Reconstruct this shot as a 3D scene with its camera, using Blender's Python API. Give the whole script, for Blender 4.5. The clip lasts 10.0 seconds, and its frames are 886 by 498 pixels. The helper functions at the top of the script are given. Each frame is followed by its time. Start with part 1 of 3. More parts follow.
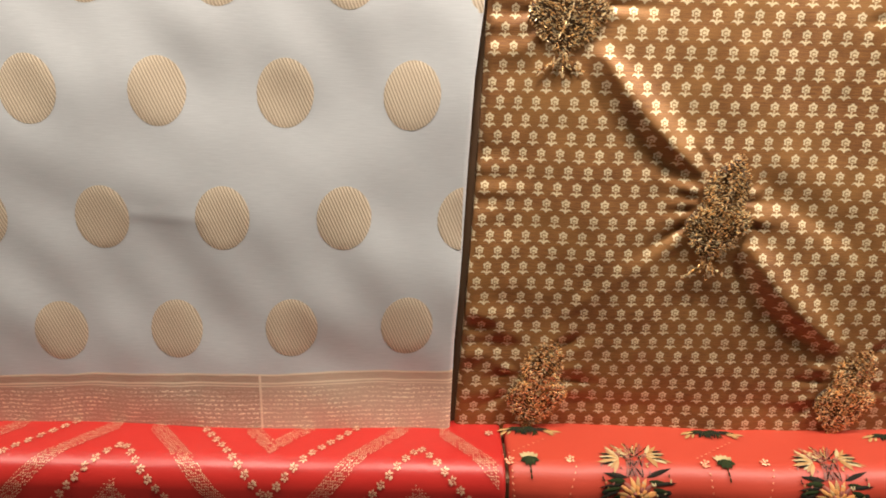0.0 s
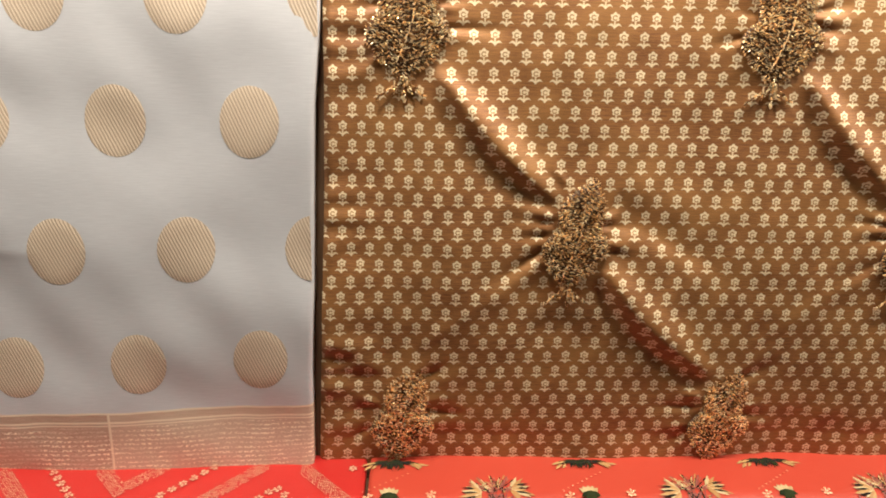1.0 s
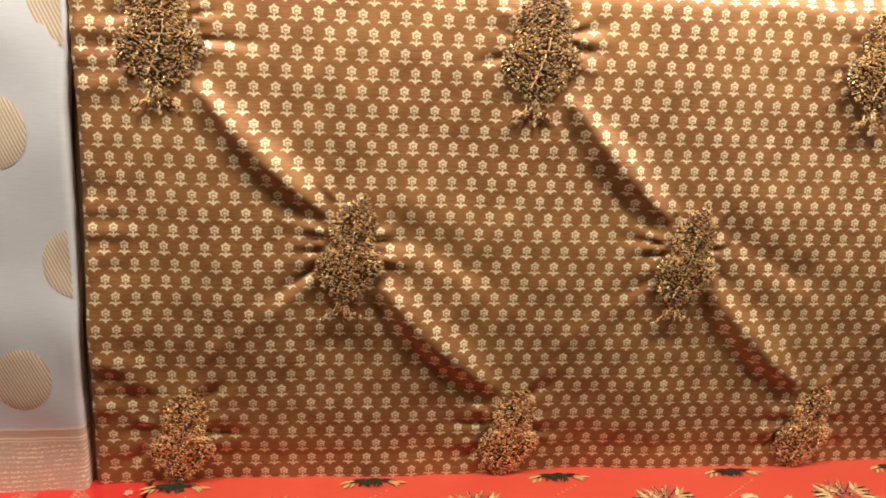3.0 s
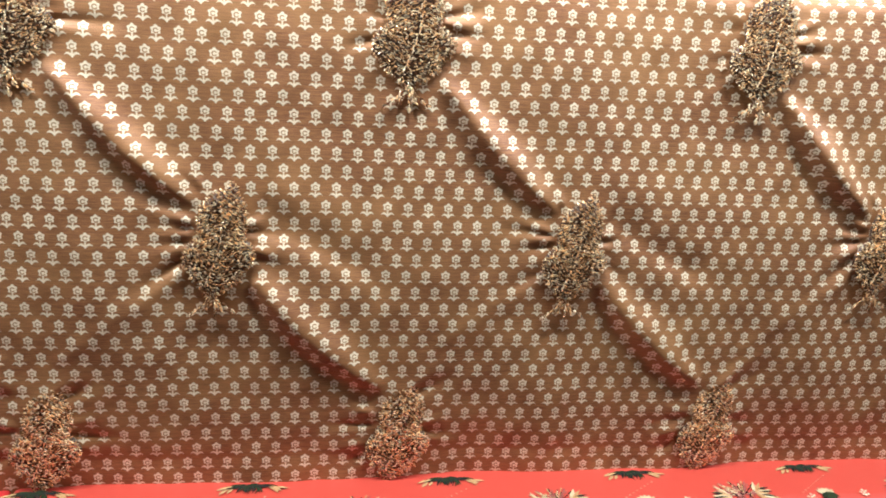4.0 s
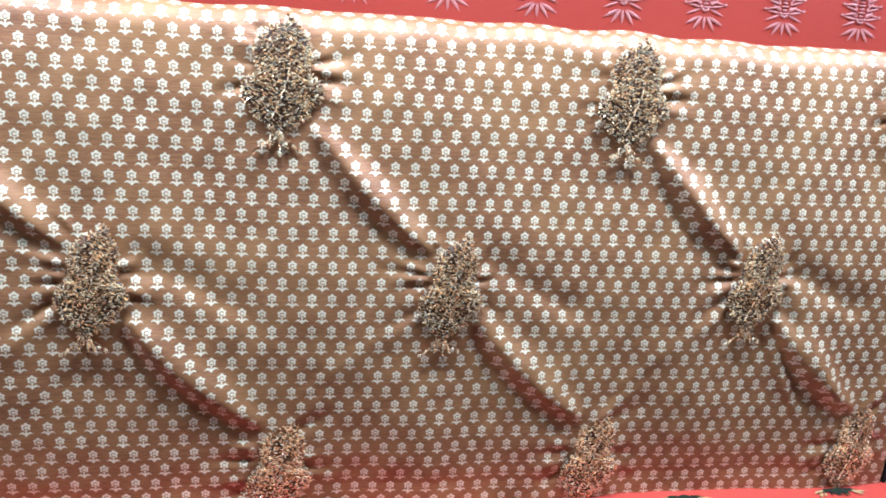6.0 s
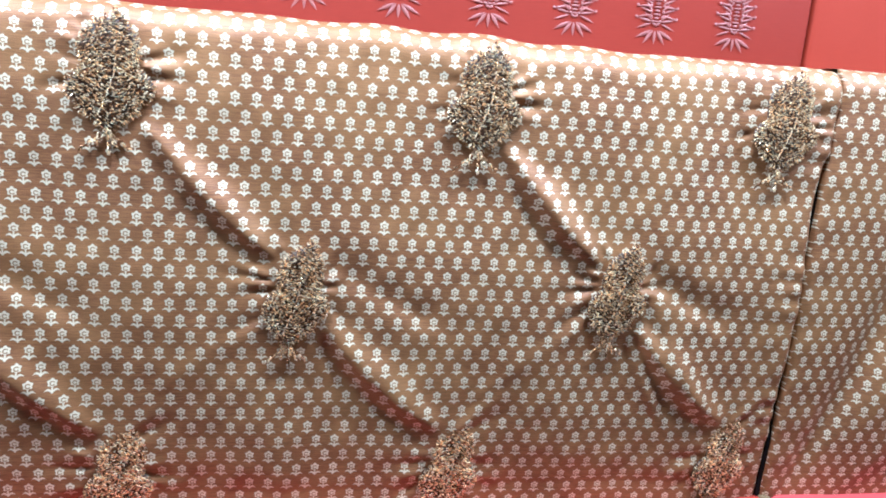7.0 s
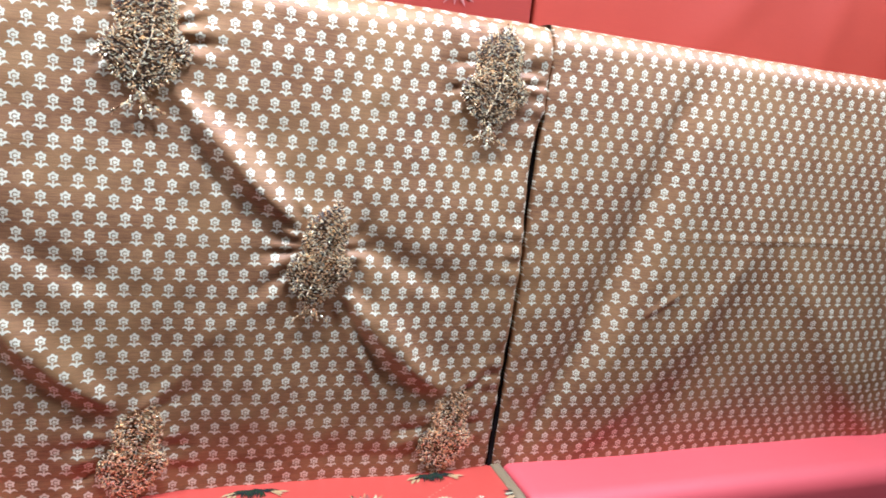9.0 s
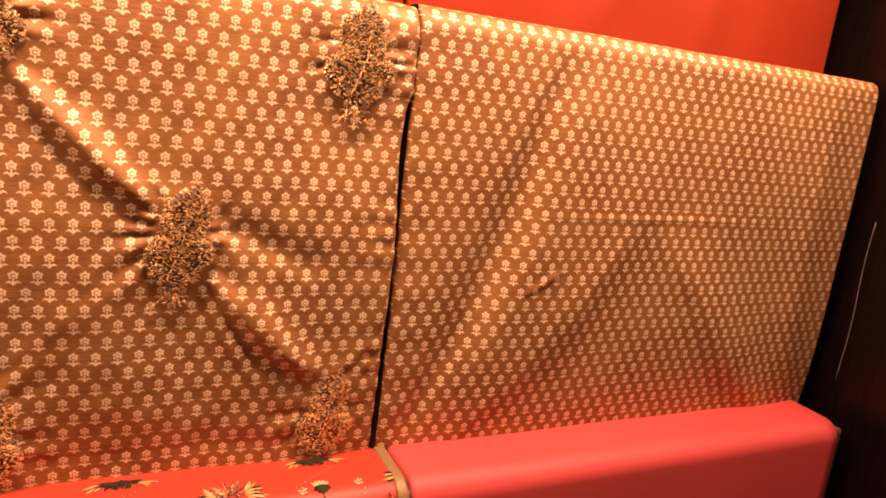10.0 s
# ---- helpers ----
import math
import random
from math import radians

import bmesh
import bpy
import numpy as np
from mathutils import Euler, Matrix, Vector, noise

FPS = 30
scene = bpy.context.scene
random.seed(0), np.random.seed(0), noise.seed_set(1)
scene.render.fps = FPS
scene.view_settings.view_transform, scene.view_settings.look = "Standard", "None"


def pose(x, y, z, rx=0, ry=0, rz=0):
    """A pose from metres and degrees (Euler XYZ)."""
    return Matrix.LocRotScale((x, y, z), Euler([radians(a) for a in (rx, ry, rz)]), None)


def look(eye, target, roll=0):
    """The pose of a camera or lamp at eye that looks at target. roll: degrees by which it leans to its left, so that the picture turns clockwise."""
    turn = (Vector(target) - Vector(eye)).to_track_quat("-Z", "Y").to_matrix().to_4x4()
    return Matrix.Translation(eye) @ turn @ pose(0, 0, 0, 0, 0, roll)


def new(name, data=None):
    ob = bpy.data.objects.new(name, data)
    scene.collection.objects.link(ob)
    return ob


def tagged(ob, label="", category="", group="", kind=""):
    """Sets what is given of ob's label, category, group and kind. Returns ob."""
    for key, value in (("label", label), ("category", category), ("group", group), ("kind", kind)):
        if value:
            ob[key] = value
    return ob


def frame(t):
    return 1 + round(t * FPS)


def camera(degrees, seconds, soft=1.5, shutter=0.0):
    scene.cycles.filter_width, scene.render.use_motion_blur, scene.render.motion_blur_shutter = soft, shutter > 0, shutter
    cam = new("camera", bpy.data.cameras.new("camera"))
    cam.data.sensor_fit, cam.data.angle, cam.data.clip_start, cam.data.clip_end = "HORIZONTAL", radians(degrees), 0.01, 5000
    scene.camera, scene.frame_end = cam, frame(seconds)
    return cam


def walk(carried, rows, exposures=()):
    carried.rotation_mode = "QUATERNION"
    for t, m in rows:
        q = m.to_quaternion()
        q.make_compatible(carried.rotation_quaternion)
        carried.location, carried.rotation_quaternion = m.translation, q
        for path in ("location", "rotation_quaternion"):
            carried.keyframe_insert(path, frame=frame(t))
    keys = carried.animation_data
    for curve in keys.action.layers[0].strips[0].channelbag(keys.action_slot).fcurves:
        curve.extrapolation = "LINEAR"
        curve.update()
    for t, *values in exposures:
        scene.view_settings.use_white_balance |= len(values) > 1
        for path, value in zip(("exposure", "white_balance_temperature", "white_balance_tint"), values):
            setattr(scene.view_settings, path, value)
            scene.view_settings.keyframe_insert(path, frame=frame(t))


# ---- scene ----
cam = camera(64.38, 10.0, soft=1.8)
# seconds, x, y, z, yaw, pitch, roll
PATH = [
    (0.0, 0.0018, -0.7281, 1.3520, -0.35, -17.73, -1.48),
    (0.5, 0.0515, -0.7309, 1.3492, -1.95, -16.81, -1.42),
    (1.0, 0.1336, -0.7000, 1.3674, -2.45, -16.94, -1.17),
    (1.5, 0.2025, -0.7042, 1.3696, -1.97, -15.08, -0.90),
    (2.0, 0.2551, -0.7177, 1.3841, -1.96, -14.73, -0.81),
    (2.5, 0.3096, -0.7188, 1.3644, -3.06, -14.16, -1.36),
    (2.7, 0.3060, -0.7104, 1.3737, -5.05, -15.64, -2.17),
    (4.0, 0.4241, -0.7048, 1.3329, -8.00, -13.23, -2.63),
    (4.5, 0.4875, -0.6963, 1.3475, -9.36, -13.12, -2.82),
    (5.0, 0.5212, -0.7002, 1.3534, -10.19, -12.83, -2.93),
    (5.2, 0.5370, -0.6955, 1.3618, -10.65, -13.11, -2.99),
    (6.3, 0.5293, -0.7383, 1.3750, -9.08, -12.27, -3.32),
    (6.5, 0.5393, -0.7393, 1.3760, -9.16, -12.21, -3.60),
    (6.60, 0.5641, -0.7386, 1.3776, -9.42, -12.23, -3.76),
    (6.70, 0.5923, -0.7378, 1.3795, -9.71, -12.25, -3.95),
    (6.85, 0.6356, -0.7366, 1.3824, -10.16, -12.29, -4.23),
    (7.0, 0.6769, -0.7354, 1.3851, -10.59, -12.32, -4.50),
    (7.5, 0.7489, -0.7224, 1.3694, -14.42, -11.86, -5.48),
    (8.0, 0.8091, -0.7234, 1.3554, -16.31, -11.80, -5.95),
    (8.5, 0.8492, -0.7248, 1.3554, -17.85, -12.24, -6.32),
    (9.0, 0.8894, -0.7346, 1.3593, -20.04, -12.32, -6.54),
    (9.5, 0.9340, -0.7545, 1.3647, -22.19, -12.52, -6.59),
    (10.0, 0.9720, -0.7655, 1.3595, -24.44, -12.71, -6.57),
]
EXPOSURES = [
    (0.0, 0.12, 6550, 10), (0.5, 0.18, 6500, 11), (1.0, 0.08, 6550, 11), (2.0, 0.04, 6600, 10), (2.7, 0.04, 6650, 11), (3.8, 0.20, 5600, 9), (4.2, 0.53, 4500, 5),
    (6.5, 0.58, 4100, 4), (7.5, 0.52, 4080, 5), (9.5, 0.60, 4080, 5), (9.8, 0.3, 11000, 62), (10.0, 0.3, 12500, 74),
]
walk(cam, [(t, pose(x, y, z, 90 + pitch, roll, yaw)) for t, x, y, z, yaw, pitch, roll in PATH], EXPOSURES)

# ---- light ----
world = bpy.data.worlds.new("world")
world.use_nodes = True
scene.world = world
world.node_tree.nodes["Background"].inputs[0].default_value = (0.9, 0.92, 1.0, 1)
world.node_tree.nodes["Background"].inputs[1].default_value = 0.02

# ceiling spotlights: place, aim, watts, warm colour
WARM = (1.0, 0.92, 0.80)
SPOTS = [((2.90, -1.25, 2.60), (0.9, 0.0, 1.2), 11.0)]
SPOTS += [((x, -0.24, 1.89), (x, 0.0, 1.0), watts * 0.84) for x, watts in
          ((-0.90, 6.5), (-0.43, 6.5), (0.04, 7.0), (0.51, 7.6), (0.98, 7.6), (1.45, 6.4), (1.92, 6.2))]


# ---- materials ----
class Wire:
    """A socket with arithmetic on it, to write patterns as plain formulas."""

    def __init__(self, tree, socket):
        self.tree, self.socket = tree, socket

    def do(self, op, *others):
        n = self.tree.nodes.new("ShaderNodeMath")
        n.operation = op
        for i, v in enumerate((self, *others)):
            if isinstance(v, Wire):
                self.tree.links.new(v.socket, n.inputs[i])
            else:
                n.inputs[i].default_value = v
        return Wire(self.tree, n.outputs[0])

    def __add__(self, o): return self.do("ADD", o)
    def __radd__(self, o): return self.do("ADD", o)
    def __sub__(self, o): return self.do("SUBTRACT", o)
    def __rsub__(self, o): return (self * -1.0) + o
    def __mul__(self, o): return self.do("MULTIPLY", o)
    def __rmul__(self, o): return self.do("MULTIPLY", o)
    def __truediv__(self, o): return self.do("DIVIDE", o)
    def floor(self): return self.do("FLOOR")
    def fract(self): return self.do("FRACT")
    def mod(self, o): return self.do("FLOORED_MODULO", o)
    def abs(self): return self.do("ABSOLUTE")
    def sin(self): return self.do("SINE")
    def cos(self): return self.do("COSINE")
    def sqrt(self): return self.do("SQRT")
    def power(self, o): return self.do("POWER", o)
    def atan2(self, o): return self.do("ARCTAN2", o)
    def max(self, o): return self.do("MAXIMUM", o)
    def min(self, o): return self.do("MINIMUM", o)

    def step(self, lo, hi):
        n = self.tree.nodes.new("ShaderNodeMapRange")
        n.interpolation_type = "SMOOTHSTEP"
        self.tree.links.new(self.socket, n.inputs[0])
        n.inputs[1].default_value, n.inputs[2].default_value = lo, hi
        return Wire(self.tree, n.outputs[0])


class Stuff:
    """A node material with a Principled surface."""

    def __init__(self, name, roughness=0.6, metallic=0.0, sheen=0.0, specular=0.5):
        self.mat = bpy.data.materials.new(name)
        self.mat.use_nodes = True
        self.tree = self.mat.node_tree
        self.surface = self.tree.nodes["Principled BSDF"]
        self.surface.inputs["Roughness"].default_value = roughness
        self.surface.inputs["Metallic"].default_value = metallic
        self.surface.inputs["Sheen Weight"].default_value = sheen
        self.surface.inputs["Sheen Roughness"].default_value = 0.4
        self.surface.inputs["Specular IOR Level"].default_value = specular

    def coords(self, kind="UV"):
        n = self.tree.nodes.new("ShaderNodeTexCoord")
        return n.outputs[kind]

    def uv(self):
        n = self.tree.nodes.new("ShaderNodeSeparateXYZ")
        self.tree.links.new(self.coords(), n.inputs[0])
        return Wire(self.tree, n.outputs[0]), Wire(self.tree, n.outputs[1])

    def noise(self, scale, stretch=(1, 1, 1), detail=3.0, kind="UV", rough=0.55):
        m = self.tree.nodes.new("ShaderNodeMapping")
        m.inputs["Scale"].default_value = stretch
        self.tree.links.new(self.coords(kind), m.inputs[0])
        n = self.tree.nodes.new("ShaderNodeTexNoise")
        n.inputs["Scale"].default_value, n.inputs["Detail"].default_value = scale, detail
        n.inputs["Roughness"].default_value = rough
        self.tree.links.new(m.outputs[0], n.inputs["Vector"])
        return Wire(self.tree, n.outputs[0])

    def mix(self, factor, a, b, blend="MIX"):
        n = self.tree.nodes.new("ShaderNodeMix")
        n.data_type, n.blend_type = "RGBA", blend
        for socket, v in ((n.inputs[0], factor), (n.inputs[6], a), (n.inputs[7], b)):
            if isinstance(v, Wire):
                self.tree.links.new(v.socket, socket)
            elif isinstance(v, (int, float)):
                socket.default_value = v
            else:
                socket.default_value = (*v, 1)
        return Wire(self.tree, n.outputs[2])

    def colour(self, v):
        if isinstance(v, Wire):
            self.tree.links.new(v.socket, self.surface.inputs["Base Color"])
        else:
            self.surface.inputs["Base Color"].default_value = (*v, 1)

    def drive(self, name, v):
        self.tree.links.new(v.socket, self.surface.inputs[name])

    def bump(self, height, strength=0.3, distance=0.0005):
        n = self.tree.nodes.new("ShaderNodeBump")
        n.inputs["Strength"].default_value, n.inputs["Distance"].default_value = strength, distance
        self.tree.links.new(height.socket, n.inputs["Height"])
        self.tree.links.new(n.outputs[0], self.surface.inputs["Normal"])

    def island(self):
        n = self.tree.nodes.new("ShaderNodeNewGeometry")
        return Wire(self.tree, n.outputs["Random Per Island"])


def printed_silk(name, pitch, rise, x0, z0):
    """Caramel silk with staggered rows of small cream block-print flowers."""
    s = Stuff(name, roughness=0.50, metallic=0.24, specular=0.5)
    u, v = s.uv()
    wob = s.noise(700, detail=1.0) - 0.5
    big = s.noise(26, detail=2.0) - 0.5
    r = (v - z0) / rise + 0.5
    row = r.floor()
    c = (u - x0) / pitch + row.mod(2.0) * 0.5 + 0.5
    x = (c.fract() - 0.5) * (pitch * 1000) + wob * 0.5 + big * 0.8
    y = (r.fract() - 0.5) * (rise * 1000) + wob * 0.4
    ax = x.abs()
    # bloom: six pointed petals, a ring of ground colour open on one side
    yb = y - 1.9
    rad = (x * x + yb * yb).sqrt()
    ang = x.atan2(yb)
    petal = 4.25 + 0.62 * (ang * 6.0).cos() + 0.75 * ang.cos()
    bloom = (rad - petal).step(0.30, -0.30)
    ring = ((rad - 2.0).abs() - 0.55).step(0.3, -0.3) * (x - 0.9).step(0.5, -0.5).max((yb.abs() - 0.7).step(-0.2, 0.3))
    # stem and the pair of curved leaves
    stem = (ax - 0.75).step(0.3, -0.3) * (y + 8.0).step(-0.2, 0.3) * (y + 2.2).step(0.4, -0.4)
    wing = (y + 6.7 - 2.6 * (ax * 0.40).sin()).abs()
    leaf = (wing - (1.35 - ax * ax * 0.024)).step(0.3, -0.3) * (ax - 6.9).step(0.3, -0.3)
    mask = (bloom * (1.0 - 0.95 * ring)).max(stem).max(leaf)
    tone = s.noise(9, detail=3.0)
    mask = mask * (0.82 + 0.28 * s.noise(420, stretch=(1, 3, 1), detail=2.0))
    slub = s.noise(50, stretch=(1, 16, 1), detail=4.0, rough=0.75)
    ground = s.mix(slub.step(0.30, 0.70), (0.150, 0.057, 0.019), (0.33, 0.143, 0.045))
    ground = s.mix(tone.step(0.35, 0.7) * 0.45, ground, (0.38, 0.190, 0.056))
    print_ = s.mix(s.noise(240, detail=2.0), (0.80, 0.67, 0.44), (0.68, 0.54, 0.33))
    s.colour(s.mix(mask, ground, print_))
    weft = s.noise(700, stretch=(0.12, 3.0, 1), detail=2.0)
    s.bump(weft * 0.7 + slub * 1.0 + mask * 0.25, 0.45, 0.0006)
    return s.mat


def plain_silk(name, dark, light, roughness=0.4, streak=0.5, specular=0.45):
    s = Stuff(name, roughness=roughness, specular=specular)
    slub = s.noise(45, stretch=(1, 24, 1), detail=3.0, rough=0.65)
    tone = s.noise(7, detail=3.0)
    s.colour(s.mix(slub.step(0.2, 0.8) * streak + tone * (1 - streak), dark, light))
    s.bump(slub * 0.5 + s.noise(800, stretch=(0.3, 3, 1), detail=1.0) * 0.5, 0.25, 0.0005)
    return s.mat


def white_silk():
    """White tissue silk with a woven copper border along its lower edge."""
    s = Stuff("white_tissue_silk", roughness=0.36, specular=0.9)
    u, v = s.uv()
    slub = s.noise(50, stretch=(1, 22, 1), detail=3.0, rough=0.7)
    tone = s.noise(6, detail=3.0)
    cloth = s.mix(slub.step(0.3, 0.75) * 0.5 + tone * 0.5, (0.56, 0.565, 0.58), (0.72, 0.725, 0.74))
    edge = 0.9645 + (u + 0.3) * 0.026 + (s.noise(14, detail=1.0) - 0.5) * 0.006
    below = edge - v
    inside = below.step(0.0, 0.0012)
    lines = ((below - 0.0018).abs() - 0.0011).step(0.0006, -0.0003)
    lines = lines.max(((below - 0.0125).abs() - 0.0010).step(0.0006, -0.0003))
    lines = lines.max(((below - 0.0160).abs() - 0.0007).step(0.0005, -0.0003))
    lines = lines.max(((u + 0.193).abs() - 0.0012).step(0.0006, -0.0003))
    fleck = s.noise(300, stretch=(1, 1.6, 1), detail=1.0).step(0.46, 0.56)
    lattice = ((below * 1150.0 + (u * 60).sin() * 1.2).sin()).step(-0.2, 0.5) * (0.35 + 0.65 * s.noise(30, detail=1.0).step(0.4, 0.6))
    zari = (lines * 0.65).max(fleck * lattice * below.step(0.017, 0.020))
    border = s.mix(slub.step(0.3, 0.7), (0.44, 0.29, 0.21), (0.57, 0.41, 0.31))
    border = s.mix((u + 0.193).step(-0.001, 0.001) * 0.35, border, (0.74, 0.58, 0.43))
    border = s.mix(zari * 0.9, border, (1.0, 0.88, 0.66))
    s.colour(s.mix(inside, cloth, border))
    s.drive("Metallic", 0.26 - inside * 0.10)
    s.bump(slub * 0.6 + zari * inside * 0.6, 0.3, 0.0006)
    return s.mat


def dot_brocade():
    """Gold brocade of the round motifs, woven in slanting ribs."""
    s = Stuff("gold_dot_brocade", roughness=0.42, metallic=0.25)
    u, v = s.uv()
    rib = ((u * 1.0 - v * -0.42) * 1800.0 + s.noise(120, detail=1.0) * 1.6).sin()
    rib = rib.step(-0.5, 0.6)
    grain = s.noise(500, stretch=(1, 3, 1), detail=2.0)
    c = s.mix(rib, (0.50, 0.38, 0.27), (0.72, 0.60, 0.46))
    s.colour(s.mix(grain.step(0.5, 0.8) * 0.4, c, (0.74, 0.63, 0.48)))
    s.bump(rib + grain * 0.4, 0.5, 0.0005)
    return s.mat


def bead_gold(name, dark, mid, pale):
    s = Stuff(name, roughness=0.30, metallic=0.72)
    k = s.island()
    c = s.mix(k.step(0.16, 0.32), dark, mid)
    c = s.mix(k.step(0.45, 0.75), c, pale)
    s.colour(c)
    s.drive("Roughness", 0.22 + 0.25 * (k * 7.3).fract())
    return s.mat


def thread(name, dark, light, roughness=0.55, metallic=0.0, sheen=0.1, specular=0.5):
    s = Stuff(name, roughness=roughness, metallic=metallic, sheen=sheen, specular=specular)
    k = s.island()
    grain = s.noise(900, kind="Object", detail=2.0)
    s.colour(s.mix(k * 0.6 + grain * 0.4, dark, light))
    s.bump(grain, 0.5, 0.0004)
    return s.mat


def wood(name, dark, light, roughness=0.4):
    s = Stuff(name, roughness=roughness, specular=0.25)
    grain = s.noise(16, stretch=(8, 8, 0.6), detail=5.0, kind="Object")
    s.colour(s.mix(grain.step(0.3, 0.7), dark, light))
    s.bump(grain, 0.15, 0.001)
    return s.mat


def plaster(name, a, b, roughness=0.8):
    s = Stuff(name, roughness=roughness)
    grain = s.noise(3, kind="Object", detail=5.0)
    s.colour(s.mix(grain.step(0.3, 0.7), a, b))
    s.bump(s.noise(60, kind="Object", detail=3.0), 0.1, 0.002)
    return s.mat


QUILT = printed_silk("caramel_print_silk", 0.0207, 0.01778, 0.3377, 1.2240)
PLAINPRINT = printed_silk("caramel_print_silk_plain", 0.0213, 0.01760, 1.3035, 1.1630)
WHITE = white_silk()
DOT = dot_brocade()
BEADS = bead_gold("antique_gold_beads", (0.20, 0.085, 0.028), (0.95, 0.58, 0.24), (1.0, 0.82, 0.50))
PAD = thread("bronze_padding", (0.040, 0.017, 0.006), (0.09, 0.040, 0.014))
RED = plain_silk("crimson_silk", (0.38, 0.018, 0.015), (0.46, 0.027, 0.021), 0.33)
CORAL = plain_silk("coral_cotton_silk", (0.53, 0.064, 0.057), (0.59, 0.077, 0.068), 0.55, 0.3)
VERMILION = plain_silk("vermilion_silk", (0.39, 0.041, 0.022), (0.46, 0.055, 0.030), 0.42)
REDCLOTH = plain_silk("red_cotton", (0.20, 0.021, 0.007), (0.245, 0.028, 0.010), 0.7, 0.3, 0.15)
TOPRED = plain_silk("scarlet_silk", (0.155, 0.015, 0.006), (0.20, 0.021, 0.008), 0.6, 0.5, 0.15)
ZARI = thread("pale_zari_thread", (0.50, 0.22, 0.13), (0.74, 0.46, 0.30), 0.4, 0.3)
ROSE = thread("rose_brocade_thread", (0.20, 0.055, 0.042), (0.31, 0.115, 0.090), 0.42, 0.2)
YELLOW = thread("yellow_embroidery_thread", (0.31, 0.14, 0.038), (0.49, 0.29, 0.11))
PALE = thread("cream_embroidery_thread", (0.36, 0.25, 0.11), (0.55, 0.42, 0.23))
AMBER = thread("amber_embroidery_thread", (0.55, 0.20, 0.05), (0.72, 0.36, 0.12))
GREEN = thread("green_embroidery_thread", (0.010, 0.014, 0.005), (0.030, 0.040, 0.013), 0.8, 0.0, 0.0, 0.1)
BLACK = thread("dark_embroidery_thread", (0.012, 0.009, 0.006), (0.030, 0.024, 0.018), 0.8, 0.0, 0.0, 0.1)
MAROON = thread("maroon_embroidery_thread", (0.16, 0.035, 0.03), (0.34, 0.10, 0.06))
COPPER = thread("copper_bead_thread", (0.55, 0.13, 0.06), (0.80, 0.42, 0.25), 0.35, 0.3)
GOLDEDGE = thread("gold_edge_brocade", (0.17, 0.105, 0.045), (0.30, 0.19, 0.085), 0.45, 0.2)
# near-black, so the edge strips carry the shade of the gaps between sarees
GAPSHADE = thread("gap_shade_thread", (0.006, 0.0045, 0.004), (0.014, 0.010, 0.008), 0.8, 0.0, 0.0, 0.1)
DARKWOOD = wood("dark_stained_wood", (0.003, 0.0014, 0.0011), (0.007, 0.0030, 0.0022), 0.3)
RACKWOOD = wood("rack_plywood", (0.10, 0.055, 0.03), (0.16, 0.09, 0.05), 0.6)
WALLPAINT = plaster("cream_wall_paint", (0.34, 0.30, 0.26), (0.40, 0.36, 0.31))
CEILPAINT = plaster("white_ceiling_paint", (0.50, 0.49, 0.47), (0.56, 0.55, 0.53))
FLOORTILE = plaster("brown_floor_tile", (0.16, 0.13, 0.11), (0.22, 0.18, 0.15), 0.35)
CHROME = thread("lamp_metal", (0.5, 0.5, 0.5), (0.6, 0.6, 0.6), 0.3, 0.9)
CORD = thread("grey_cord", (0.07, 0.06, 0.06), (0.12, 0.10, 0.10))


# ---- mesh helpers ----
def mesh_from(name, verts, faces, uvs=None, smooth=True):
    me = bpy.data.meshes.new(name)
    me.from_pydata([tuple(v) for v in verts], [], [tuple(f) for f in faces])
    if uvs is not None:
        layer = me.uv_layers.new(name="uv")
        idx = np.empty(len(me.loops), dtype=np.int32)
        me.loops.foreach_get("vertex_index", idx)
        layer.data.foreach_set("uv", np.asarray(uvs, dtype=np.float32)[idx].ravel())
    if smooth:
        me.polygons.foreach_set("use_smooth", np.ones(len(me.polygons), dtype=bool))
    me.update()
    return me


def part(name, me, material, parent=None, label="", place=(0, 0, 0)):
    ob = new(name, me)
    if material and not me.materials:
        me.materials.append(material)
    ob.location = place
    if parent:
        ob.parent = parent
    if label:
        tagged(ob, label)
    return ob


def thing(name, label, category, group="", kind="", place=(0, 0, 0)):
    ob = new(name)
    ob.empty_display_size = 0.05
    ob.location = place
    return tagged(ob, label, category, group, kind)


def box(name, lo, hi, bevel=0.004):
    bm = bmesh.new()
    bmesh.ops.create_cube(bm, size=1.0)
    for v in bm.verts:
        v.co = Vector([(a + b) / 2 + c * (b - a) for a, b, c in zip(lo, hi, v.co)])
    if bevel:
        bmesh.ops.bevel(bm, geom=bm.edges[:], offset=bevel, segments=2, affect="EDGES", profile=0.5)
    me = bpy.data.meshes.new(name)
    bm.to_mesh(me)
    bm.free()
    return me


def tube(name, pts, radius, sides=8):
    verts, faces = [], []
    pts = [Vector(p) for p in pts]
    for i, p in enumerate(pts):
        d = (pts[min(i + 1, len(pts) - 1)] - pts[max(i - 1, 0)]).normalized()
        a = d.orthogonal().normalized()
        b = d.cross(a)
        for k in range(sides):
            w = 2 * math.pi * k / sides
            verts.append(p + radius * (math.cos(w) * a + math.sin(w) * b))
    for i in range(len(pts) - 1):
        for k in range(sides):
            q = (k + 1) % sides
            faces.append((i * sides + k, i * sides + q, (i + 1) * sides + q, (i + 1) * sides + k))
    faces.append(tuple(range(sides))[::-1])
    faces.append(tuple(range((len(pts) - 1) * sides, len(pts) * sides)))
    return mesh_from(name, verts, faces)


